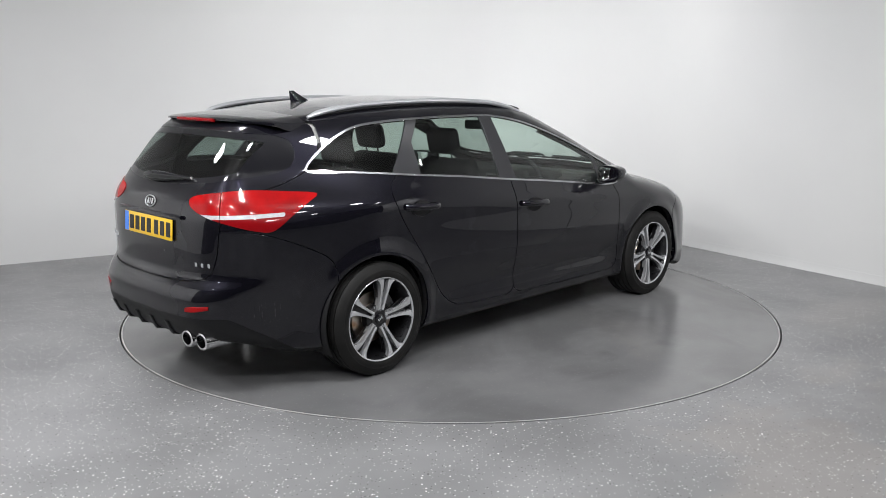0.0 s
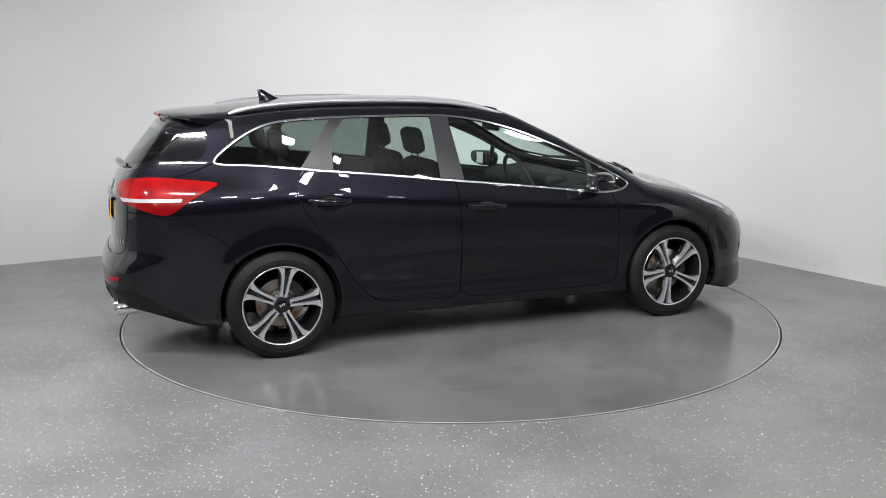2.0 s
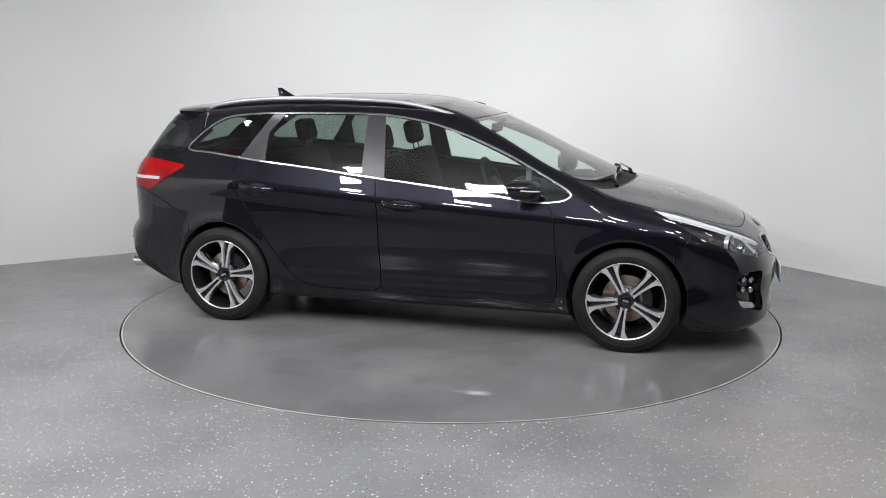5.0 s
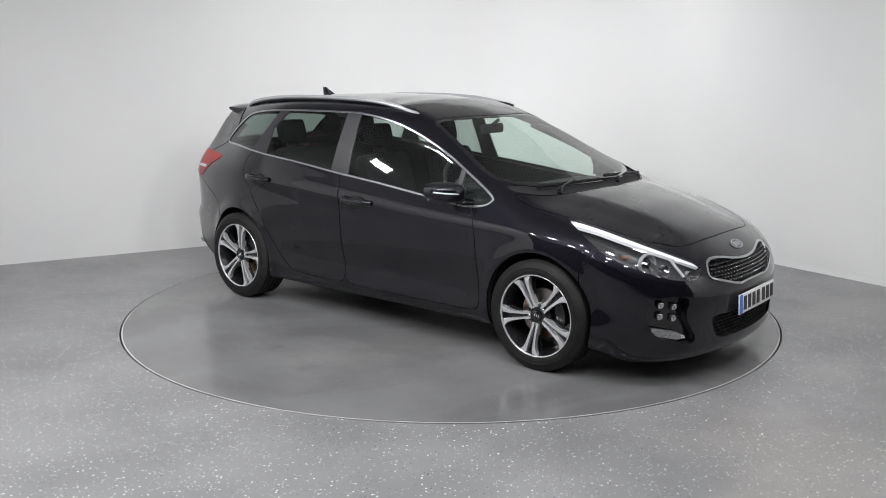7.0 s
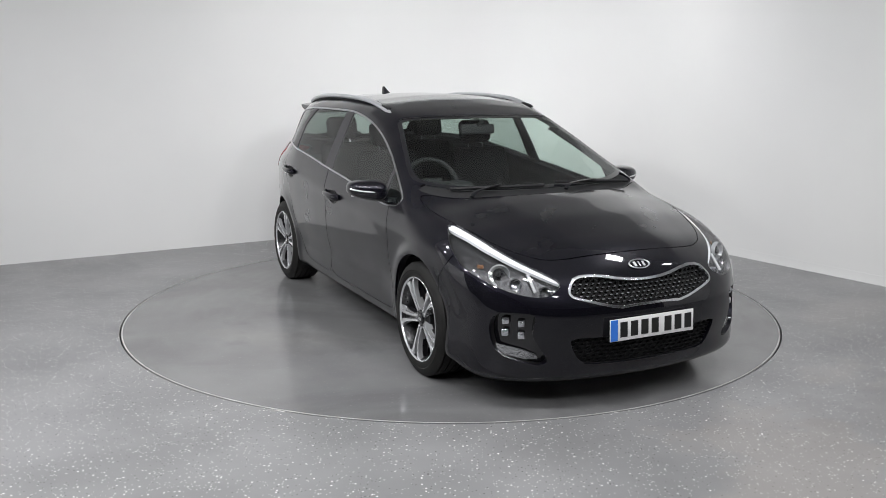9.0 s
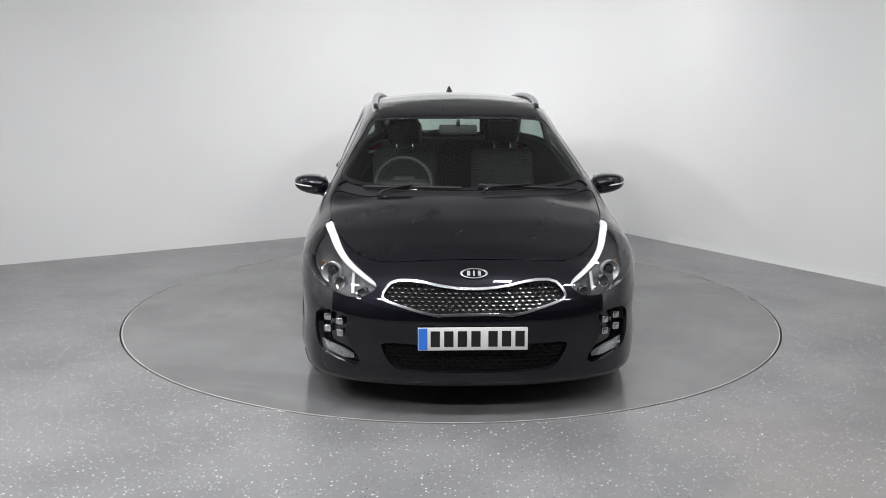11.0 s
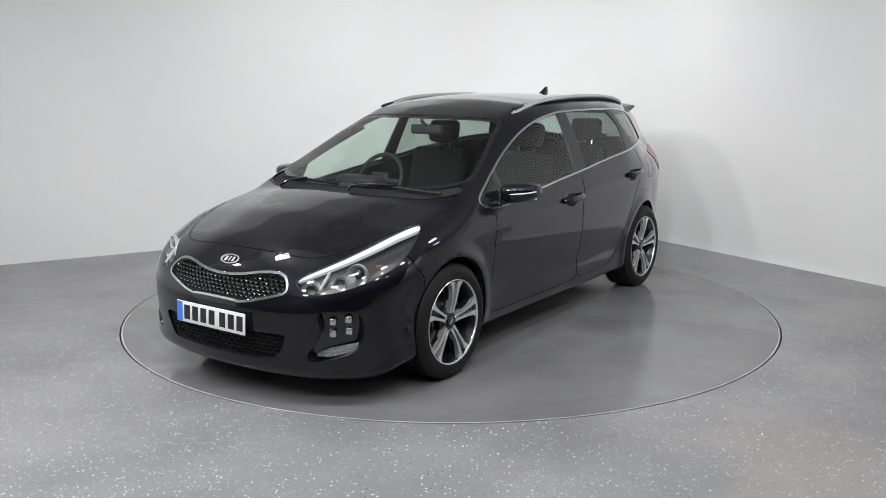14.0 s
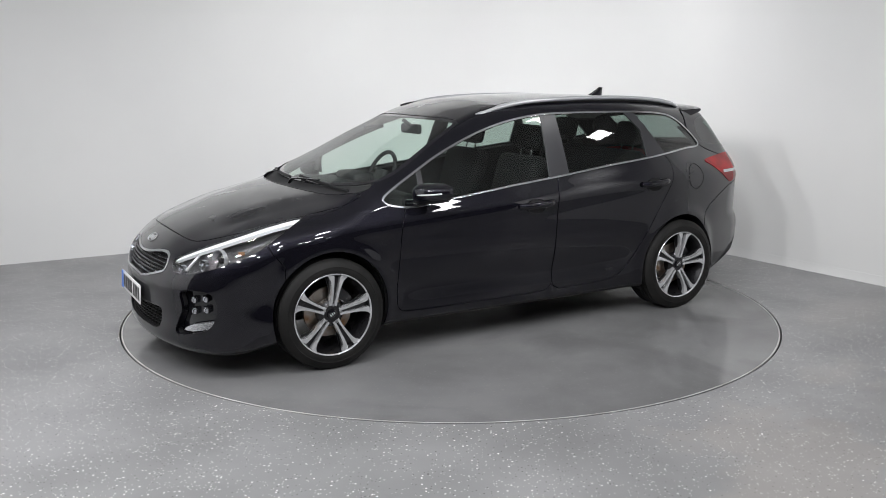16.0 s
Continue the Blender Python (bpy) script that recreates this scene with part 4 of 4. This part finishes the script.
def build_nose():
    dark_chrome = grain(material("dark_chrome_mesh", (0.10, 0.10, 0.105), 0.2, 1.0), 80, 0.12, 0.3)
    honeycomb("grille_mesh", GRILLE, 0.032, 0.0175, 0.007, dark_chrome, 0.018, "dark chrome honeycomb grille", car, 0.006)
    honeycomb("intake_mesh", LOW_GRILLE, 0.044, 0.021, 0.007, PLASTIC, 0.020, "black honeycomb lower intake", car, 0.006)
    # bright studs that catch the light in the upper grille
    bm = bmesh.new()
    for j, z in enumerate(np.arange(0.507, 0.675, 0.0175)):
        for y in np.arange(-0.44, 0.44, 0.032) + (0.016 if j % 2 else 0):
            if in_poly(GRILLE, y, z) < -0.010:
                x = float(on_nose(y, z)[0, 0]) - 0.014
                rounded_box(bm, (x, y, z - 0.0085), (0.008, 0.015, 0.0055), 0.0015, seg=1)
    tagged(part("grille_studs", bm, CHROME, car, "small bright grille studs"), kind="stuff")
    # badge: a plain bright oval frame on black
    p = on_nose(0.0, 0.688)[0]
    n = Vector(skin_normal(p[None])[0])
    m = Matrix.Translation(Vector(p) + n * 0.002) @ n.to_track_quat("Y", "Z").to_matrix().to_4x4()
    bm = bmesh.new()
    lathe(bm, [(0.064, 0.0), (0.066, 0.004), (0.060, 0.006), (0.056, 0.004), (0.056, 0.0)], 48)
    bmesh.ops.transform(bm, matrix=m @ Matrix.Diagonal((1, 1, 0.48, 1)), verts=bm.verts)
    oval = part("front_badge", bm, SILVER, car, "plain chrome oval badge")
    bm = bmesh.new()
    for dx, w in ((-0.026, 0.014), (0.0, 0.008), (0.026, 0.016)):
        rounded_box(bm, (dx, 0.003, 0), (w, 0.003, 0.032), 0.001, seg=1)
    bmesh.ops.transform(bm, matrix=m, verts=bm.verts)
    part("badge_mark", bm, SILVER, oval, "plain chrome bars")
    # number plate with plain bars
    plate(pose(2.232, -0.012, 0.406, -3, 0, 90), WHITE, "white front number plate with dark bars", -1)
    p = on_tail(0.0, 0.845)[0]
    plate(pose(p[0] - 0.003, 0.0, 0.845, 0, 0, -90) @ pose(0, 0, 0, -4), YELLOW, "yellow rear number plate with dark bars", -1)
    # fog lamps: four small square lights above a curved lens
    for sign in (1, -1):
        for y, z in ((0.715, 0.455), (0.652, 0.443), (0.717, 0.395), (0.652, 0.383)):
            q = on_nose(y, z)[0]
            face = Vector((0.96, 0.28 * sign, 0)).normalized()
            m = Matrix.Translation((q[0] - 0.046, y * sign, z)) @ face.to_track_quat("Y", "Z").to_matrix().to_4x4()
            bm = bmesh.new()
            rounded_box(bm, (0, 0, 0), (0.038, 0.026, 0.038), 0.008, m)
            cube = part("fog_light", bm, REFLECTOR, car, "small square clear light")
            bm = bmesh.new()
            rounded_box(bm, (0, 0.016, 0), (0.018, 0.004, 0.018), 0.003, None)
            bmesh.ops.transform(bm, matrix=m, verts=bm.verts)
            part("light_core", bm, REFLECTOR, cube, "bright faceted light core")
        rows = []
        bm = bmesh.new()
        for i in range(13):
            y = 0.585 + i * 0.0137
            zt = 0.300 + 0.24 * (y - 0.60)
            zb = 0.248 + 0.26 * (y - 0.60) + 0.016 * max(0, 1 - i / 4)
            zt -= 0.012 * max(0, 1 - i / 4)
            q = on_nose(y, 0.5 * (zt + zb))[0][0]
            rows.append([bm.verts.new((q - b, y * sign, zz)) for zz, b in ((zb, 0.044), (zb + 0.006, 0.030), (zt - 0.006, 0.036), (zt, 0.046))])
        for one, two in zip(rows, rows[1:]):
            for k in range(3):
                bm.faces.new((one[k], one[k + 1], two[k + 1], two[k]))
        part("fog_lamp", bm, FOG, car, "bright curved fog lamp")


def plate(m, mat, label, side):
    """Front face towards local -y."""
    bm = bmesh.new()
    rounded_box(bm, (0, 0, 0), (0.52, 0.006, 0.111), 0.006, None, 2)
    bmesh.ops.transform(bm, matrix=m, verts=bm.verts)
    base = part("number_plate", bm, mat, car, label)
    bm = bmesh.new()
    rounded_box(bm, (-0.236, -0.0035, 0), (0.042, 0.003, 0.105), 0.001, None, 1)
    bmesh.ops.transform(bm, matrix=m, verts=bm.verts)
    part("country_band", bm, BLUE, base, "blue band")
    for x in (-0.178, -0.114, -0.050, 0.014, 0.095, 0.159, 0.223):
        bm = bmesh.new()
        rounded_box(bm, (x, -0.0035, 0), (0.044, 0.003, 0.076), 0.001, None, 1)
        bmesh.ops.transform(bm, matrix=m, verts=bm.verts)
        part("plate_bar", bm, INK, base)


build_head_lamps()
build_nose()


# ------------------------------------------------------------------ outside fittings
def build_handles():
    for pair, x0, x1, z in ((doors[0], -0.176, 0.067, 0.838), (doors[1], -1.151, -0.920, 0.915)):
        for door, sign in zip(pair, (1, -1)):
            xm = 0.5 * (x0 + x1)
            # flat dark patch behind the grip: the shade of a hollow put in colour
            rows = []
            bm = bmesh.new()
            for i in range(13):
                u = -1 + i / 6
                w = 0.042 * math.sqrt(max(1 - u * u, 0.0)) + 0.001
                px = xm + 0.075 * u
                p = on_side([px] * 3, [z - 0.012 - w, z - 0.012, z - 0.012 + w], sign)
                rows.append([bm.verts.new((q[0], q[1] + sign * 0.0015, q[2])) for q in p])
            for one, two in zip(rows, rows[1:]):
                for k in range(2):
                    bm.faces.new((one[k], one[k + 1], two[k + 1], two[k]))
            part("handle_dark_patch", bm, INNER, door, "flat dark patch in place of the handle hollow")
            # thin raised ring round the patch, added to catch rim highlights
            lip = []
            for k in range(25):
                turn = k * math.tau / 24
                q = on_side(xm + 0.078 * math.cos(turn), z - 0.012 + 0.044 * math.sin(turn), sign)[0]
                lip.append((q[0], q[1] + sign * 0.001, q[2]))
            bm = bmesh.new()
            tube(bm, lip, 0.0035, 6, 1.0, (0, 1, 0))
            part("handle_highlight_ring", bm, PAINT, door, "thin glossy black ring added to catch highlights")
            line = []
            for u, o in ((0.0, 0.004), (0.06, 0.020), (0.2, 0.032), (0.5, 0.037), (0.8, 0.032), (0.94, 0.020), (1.0, 0.004)):
                px, pz = x0 + (x1 - x0) * u, z - 0.012 * u + 0.006
                q = on_side(px, pz, sign)[0]
                line.append((q[0], q[1] + sign * o, q[2]))
            bm = bmesh.new()
            tube(bm, smooth_line(line, 4), 0.0155, 12, 1.25)
            part("door_handle", bm, PAINT, door, "black pull handle")


def build_mirrors():
    for sign in (1, -1):
        bm = bmesh.new()
        bmesh.ops.create_uvsphere(bm, u_segments=40, v_segments=24, radius=1.0)
        for v in bm.verts:
            x, y, z = v.co
            q = lambda t, e: math.copysign(abs(t) ** e, t)
            x, y, z = q(x, 0.75), q(y, 0.8), q(z, 0.72)
            if x < -0.35:
                x = -0.35 - 0.1 * (abs(x) - 0.35)
            grow = 1.0 - 0.16 * y
            v.co = (0.705 + x * 0.105 - 0.03 * y, sign * (0.930 + y * 0.108), 0.962 + z * 0.060 * grow + 0.010 * y)
        house = part("door_mirror", bm, PAINT, car, "black pearl door mirror housing", 0.7)
        bm = bmesh.new()
        rounded_box(bm, (0.662, sign * 0.927, 0.962), (0.006, 0.165, 0.092), 0.02, Matrix.Rotation(0.10 * sign, 4, "Z"))
        part("mirror_glass", bm, material("mirror_silver", (0.9, 0.9, 0.9), 0.02, 1.0), house, "silvered mirror glass")
        bm = bmesh.new()
        tube(bm, smooth_line([(0.806, sign * 0.917, 0.958), (0.795, sign * 0.967, 0.962), (0.755, sign * 1.014, 0.968), (0.715, sign * 1.034, 0.972)], 4), 0.0075, 8, 0.7)
        part("side_repeater", bm, CLEAR_WHITE, house, "slim clear indicator strip")
        bm = bmesh.new()
        tube(bm, smooth_line([(0.80, sign * 0.775, 0.892), (0.765, sign * 0.82, 0.898), (0.735, sign * 0.865, 0.915), (0.715, sign * 0.89, 0.935)], 4), [0.034] * 5 + [0.030] * 8, 12, 0.7)
        part("mirror_foot", bm, GLOSS, house, "gloss black mirror foot")


def build_roof_fittings():
    for sign in (1, -1):
        keys = [(0.300, 0.528, 1.352), (0.19, 0.545, 1.385), (0.07, 0.556, 1.424), (-0.10, 0.563, 1.458), (-0.31, 0.567, 1.477), (-0.67, 0.568, 1.487), (-1.03, 0.561, 1.483), (-1.30, 0.545, 1.465), (-1.46, 0.531, 1.440), (-1.54, 0.522, 1.415)]
        line = smooth_line([(x, y * sign, z - 0.009) for x, y, z in keys], 5)
        r = [0.021 - 0.009 * max(0, 1 - i / 4) - 0.009 * max(0, 1 - (len(line) - 1 - i) / 4) for i in range(len(line))]
        bm = bmesh.new()
        tube(bm, line, r, 14, 0.72)
        rail = part("roof_rail", bm, SILVER, car, "brushed silver roof rail")
        bm = bmesh.new()
        pts = smooth_line([(x, y * sign, float(on_top(x, y)[0, 2]) + 0.006) for x, y in ((0.15, 0.545), (0.05, 0.553), (-0.3, 0.563), (-0.8, 0.562), (-1.2, 0.550), (-1.50, 0.524))], 5)
        tube(bm, pts, 0.016, 8, 0.6)
        part("rail_base_strip", bm, PLASTIC, rail, "black strip under the roof rail")
    # shark-fin aerial
    bm = bmesh.new()
    n, rows = 9, []
    for j in range(n):
        h = j / (n - 1)
        front = -1.10 - 0.150 * h ** 0.75
        back = -1.272 - 0.012 * h
        zz = 1.466 + 0.072 * h
        w = 0.034 * (1 - h) ** 0.8 + 0.004
        ring = []
        for k in range(16):
            a = k * math.tau / 16
            ring.append(bm.verts.new((0.5 * (front + back) + 0.5 * (front - back) * math.cos(a), w * math.sin(a), zz)))
        rows.append(ring)
    for one, two in zip(rows, rows[1:]):
        for k in range(16):
            bm.faces.new((one[k], one[(k + 1) % 16], two[(k + 1) % 16], two[k]))
    bm.faces.new(rows[-1])
    part("roof_aerial", bm, PAINT, car, "black shark-fin aerial")
    # tail spoiler over the rear window
    bm = bmesh.new()
    rows = []
    for y in np.linspace(-0.545, 0.545, 43):
        a = abs(y)
        end = -1.915 + 0.36 * a * a + 1.6 * a ** 6
        lead = -1.60 + 0.10 * a * a
        lz = float(on_top(lead, y)[0, 2]) + 0.001
        ez = 1.412 - 0.055 * a * a - 0.20 * a ** 6
        ring = []
        for u, d in ((0.0, 0.0), (0.35, 0.0), (0.7, 0.0), (0.94, -0.002), (1.0, -0.008), (1.0, -0.018), (0.95, -0.026), (0.7, -0.042), (0.3, -0.06), (0.0, -0.06)):
            x = lead + (end - lead) * u
            zc = lz + (ez - lz) * (u ** 1.25)
            ring.append(bm.verts.new((x, y, zc + d * (1 - 0.25 * a))))
        rows.append(ring)
    for one, two in zip(rows, rows[1:]):
        for k in range(len(one) - 1):
            bm.faces.new((one[k], one[k + 1], two[k + 1], two[k]))
    bm.faces.new(rows[0])
    bm.faces.new(rows[-1][::-1])
    spoiler = part("tail_spoiler", bm, PAINT, car, "black pearl tail spoiler", 0.8)
    bm = bmesh.new()
    tube(bm, [(-1.918 + 0.36 * y * y, y, 1.394 - 0.055 * y * y) for y in np.linspace(-0.19, 0.19, 15)], 0.008, 8, 1.2)
    part("high_brake_light", bm, DARK_RED, spoiler, "red high brake light strip")


def build_wipers():
    for y0, y1, py in ((0.08, 0.66, 0.10), (-0.58, -0.02, -0.50)):
        pts = []
        for i in range(9):
            y = y0 + (y1 - y0) * i / 8
            x = 1.190 - 0.22 * y * y + 0.03 * (i / 8)
            q = on_top(x, y)[0]
            pts.append((q[0], q[1], q[2] + 0.012))
        bm = bmesh.new()
        tube(bm, pts, 0.009, 8, 1.1)
        blade = part("wiper", bm, PLASTIC, car, "black windscreen wiper blade")
        q = on_top(1.275 - 0.2 * py * py, py)[0]
        bm = bmesh.new()
        mid = pts[4]
        tube(bm, smooth_line([(q[0], q[1], q[2] + 0.005), (q[0] - 0.02, q[1] + 0.05, q[2] + 0.035), (mid[0] + 0.01, mid[1], mid[2] + 0.016)], 5), [0.014] * 5 + [0.009] * 6, 8, 0.6)
        part("wiper_arm", bm, GLOSS, blade, "gloss black wiper arm")
    # rear wiper
    bm = bmesh.new()
    pts = []
    for u in np.linspace(0, 1, 9):
        y = 0.13 - 0.42 * u
        q = on_tail(y, 1.098 + 0.012 * u)[0]
        pts.append((q[0] - 0.034 + 0.018 * u, y, q[2]))
    tube(bm, pts, [0.018, 0.030, 0.031, 0.029, 0.026, 0.020, 0.014, 0.011, 0.009], 10, 0.75, (1, 0, 0.6))
    part("rear_wiper", bm, GLOSS, car, "gloss black rear wiper")


def build_tail():
    # twin exhaust tips under the right of the bumper
    for y in (-0.385, -0.492):
        bm = bmesh.new()
        lathe(bm, [(0.030, 0.0), (0.034, 0.001), (0.040, -0.002), (0.041, -0.14), (0.034, -0.14), (0.033, -0.004), (0.030, 0.0)], 36)
        bmesh.ops.transform(bm, matrix=pose(-2.240 + 0.18 * (abs(y) - 0.375), y, 0.302) @ pose(0, 0, 0, 0, 0, 90) @ Matrix.Diagonal((1.38, 1, 1.08, 1)), verts=bm.verts)
        tip = part("exhaust_tip", bm, POLISHED, car, "polished chrome exhaust tip")
        bm = bmesh.new()
        lathe(bm, [(0.0, -0.06), (0.033, -0.06)], 24)
        bmesh.ops.transform(bm, matrix=pose(-2.240 + 0.18 * (abs(y) - 0.375), y, 0.302) @ pose(0, 0, 0, 0, 0, 90) @ Matrix.Diagonal((1.38, 1, 1.08, 1)), verts=bm.verts)
        part("exhaust_bore", bm, INNER, tip, "dark exhaust bore")
    for sign in (1, -1):
        bm = bmesh.new()
        rows = []
        for i in range(12):
            y = 0.415 + 0.135 * i / 11
            zc = 0.462 + 0.02 * i / 11
            h = 0.017 - 0.010 * abs(i / 11 - 0.35)
            p = on_tail([y * sign] * 4, [zc - h, zc - h + 0.004, zc + h - 0.004, zc + h])
            rows.append([bm.verts.new((q[0] - o, q[1], q[2])) for q, o in zip(p, (-0.002, 0.004, 0.004, -0.002))])
        for one, two in zip(rows, rows[1:]):
            for k in range(3):
                bm.faces.new((one[k], one[k + 1], two[k + 1], two[k]))
        part("rear_reflector", bm, RED, car, "red bumper reflector")
    # short fins under the bumper's black lower edge
    for y in (-0.24, -0.08, 0.08, 0.24, 0.40):
        q = on_tail(y, 0.385)[0]
        bm = bmesh.new()
        prism(bm, [(-0.02, 0.0), (0.15, 0.0), (0.15, -0.055), (0.055, -0.085), (0.015, -0.075)], -0.016, 0.016, None, 0.004)
        bmesh.ops.transform(bm, matrix=Matrix.Translation((q[0] + 0.015, y, 0.375)), verts=bm.verts)
        part("diffuser_fin", bm, PLASTIC, car, "textured black diffuser fin")
    # badge and small name marks as plain bright bars
    p = on_tail(0.0, 0.972)[0]
    n = Vector(skin_normal(p[None])[0])
    m = Matrix.Translation(Vector(p) + n * 0.002) @ n.to_track_quat("Y", "Z").to_matrix().to_4x4()
    bm = bmesh.new()
    lathe(bm, [(0.056, 0.0), (0.058, 0.004), (0.052, 0.006), (0.048, 0.003), (0.048, 0.0)], 40)
    bmesh.ops.transform(bm, matrix=m @ Matrix.Diagonal((1, 1, 0.55, 1)), verts=bm.verts)
    oval = part("rear_badge", bm, SILVER, car, "plain chrome oval badge")
    bm = bmesh.new()
    for dx, w in ((-0.022, 0.012), (0.0, 0.007), (0.022, 0.014)):
        rounded_box(bm, (dx, 0.003, 0), (w, 0.003, 0.030), 0.001, seg=1)
    bmesh.ops.transform(bm, matrix=m, verts=bm.verts)
    part("badge_mark", bm, SILVER, oval, "plain chrome bars")
    for ys, z in ((np.linspace(0.43, 0.53, 4), 0.742), (np.linspace(-0.51, -0.43, 3), 0.688)):
        bm = bmesh.new()
        for y in ys:
            q = on_tail(y, z)[0]
            rounded_box(bm, (q[0] - 0.001, y, z), (0.004, 0.020, 0.020), 0.001, seg=1)
        part("name_mark", bm, SILVER, car, "small chrome name mark as plain bars")
    # tailgate grip strip over the plate
    bm = bmesh.new()
    tube(bm, [(float(on_tail(y, 0.918)[0, 0]) - 0.008, y, 0.918) for y in np.linspace(-0.33, 0.33, 15)], 0.013, 8, 0.8)
    part("tailgate_grip", bm, PAINT, car, "black grip strip over the plate")


# ------------------------------------------------------------------ cabin
def build_seat(x, y, width, label):
    bm = bmesh.new()
    rounded_box(bm, (x + 0.02, y, 0.50), (0.52, width, 0.16), 0.05, Matrix.Rotation(-0.12, 4, "Y"))
    seat = part("seat", bm, FABRIC, car, label)
    bm = bmesh.new()
    rounded_box(bm, (x - 0.33, y, 0.80), (0.13, width * 0.94, 0.62), 0.055, Matrix.Rotation(-0.30, 4, "Y"))
    part("backrest", bm, FABRIC, seat)
    for off in ((0.0,) if width < 0.8 else (-0.38, 0.38)):
        bm = bmesh.new()
        rounded_box(bm, (x - 0.455, y + off, 1.215), (0.09, 0.25, 0.17), 0.04, Matrix.Rotation(-0.22, 4, "Y"))
        part("headrest", bm, FABRIC, seat)
        for s in (-0.06, 0.06):
            bm = bmesh.new()
            tube(bm, [(x - 0.42, y + off + s, 1.05), (x - 0.45, y + off + s, 1.16)], 0.006, 8)
            part("headrest_post", bm, CHROME, seat, "bright steel post")
    return seat


def build_cabin():
    for y in (0.36, -0.36):
        build_seat(0.10, y, 0.50, "charcoal cloth front seat")
    build_seat(-0.78, 0.0, 1.22, "charcoal cloth rear bench")
    bm = bmesh.new()
    rounded_box(bm, (0.80, 0, 0.80), (0.42, 1.40, 0.26), 0.08, Matrix.Rotation(-0.10, 4, "Y"))
    rounded_box(bm, (0.62, -0.36, 0.93), (0.16, 0.34, 0.08), 0.035)
    dash = part("dashboard", bm, TRIM, car, "dark soft plastic dashboard")
    bm = bmesh.new()
    rounded_box(bm, (0.58, 0, 0.83), (0.03, 0.22, 0.14), 0.012)
    part("centre_screen", bm, GLOSS, dash, "gloss black centre screen")
    m = Matrix.Translation((0.42, -0.36, 0.92)) @ Matrix.Rotation(radians(-24), 4, "Y")
    bm = bmesh.new()
    ring = [(m @ Vector((0, 0.185 * math.cos(a), 0.185 * math.sin(a)))) for a in np.linspace(0, math.tau, 41)]
    tube(bm, ring, 0.0145, 10, 1.0, (1, 0, 0.3))
    wheel = part("steering_wheel", bm, TRIM, car, "black leather steering wheel")
    bm = bmesh.new()
    rounded_box(bm, (0, 0, 0), (0.05, 0.15, 0.11), 0.03, m)
    for y, z in ((0.10, 0.0), (-0.10, 0.0), (0.0, -0.10)):
        rounded_box(bm, m @ Vector((0, y, z)), (0.02, 0.14 if y else 0.05, 0.03 if y else 0.14), 0.008, Matrix.Rotation(radians(-24), 4, "Y"))
    part("wheel_boss", bm, TRIM, wheel, "dark wheel boss and spokes")
    bm = bmesh.new()
    rounded_box(bm, (0.36, 0, 1.275), (0.035, 0.25, 0.065), 0.015)
    tube(bm, [(0.37, 0, 1.30), (0.42, 0, 1.335)], 0.012)
    part("cabin_mirror", bm, TRIM, car, "dark cabin mirror")
    bm = bmesh.new()
    rounded_box(bm, (-0.15, 0, 0.30), (2.4, 1.45, 0.06), 0.02)
    part("cabin_floor", bm, TRIM, car, "dark carpeted cabin floor")
    bm = bmesh.new()
    rounded_box(bm, (-1.58, 0, 0.93), (0.86, 1.15, 0.02), 0.008)
    part("load_cover", bm, TRIM, car, "dark load area cover")
    bm = bmesh.new()
    rounded_box(bm, (0.25, 0, 0.52), (0.8, 0.22, 0.24), 0.04)
    part("centre_console", bm, TRIM, car, "dark centre console")


build_handles()
build_mirrors()
build_roof_fittings()
build_wipers()
build_tail()
build_cabin()


# ------------------------------------------------------------------ the table turns with the car on it
def motions():
    rows = []
    for i in range(33):
        t = i * 0.5
        u = (t - 8) / 8
        a = -51.184 - 97.492 * u - 0.900 * u * u
        rows.append((t, a))
    walk(car, [(t, pose(0, 0, 0, 0, 0, a) @ Matrix.Translation((-0.0324, 0.0397, 0.0))) for t, a in rows])
    walk(turntable, [(t, pose(0, 0, 0, 0, 0, a)) for t, a in rows])


motions()
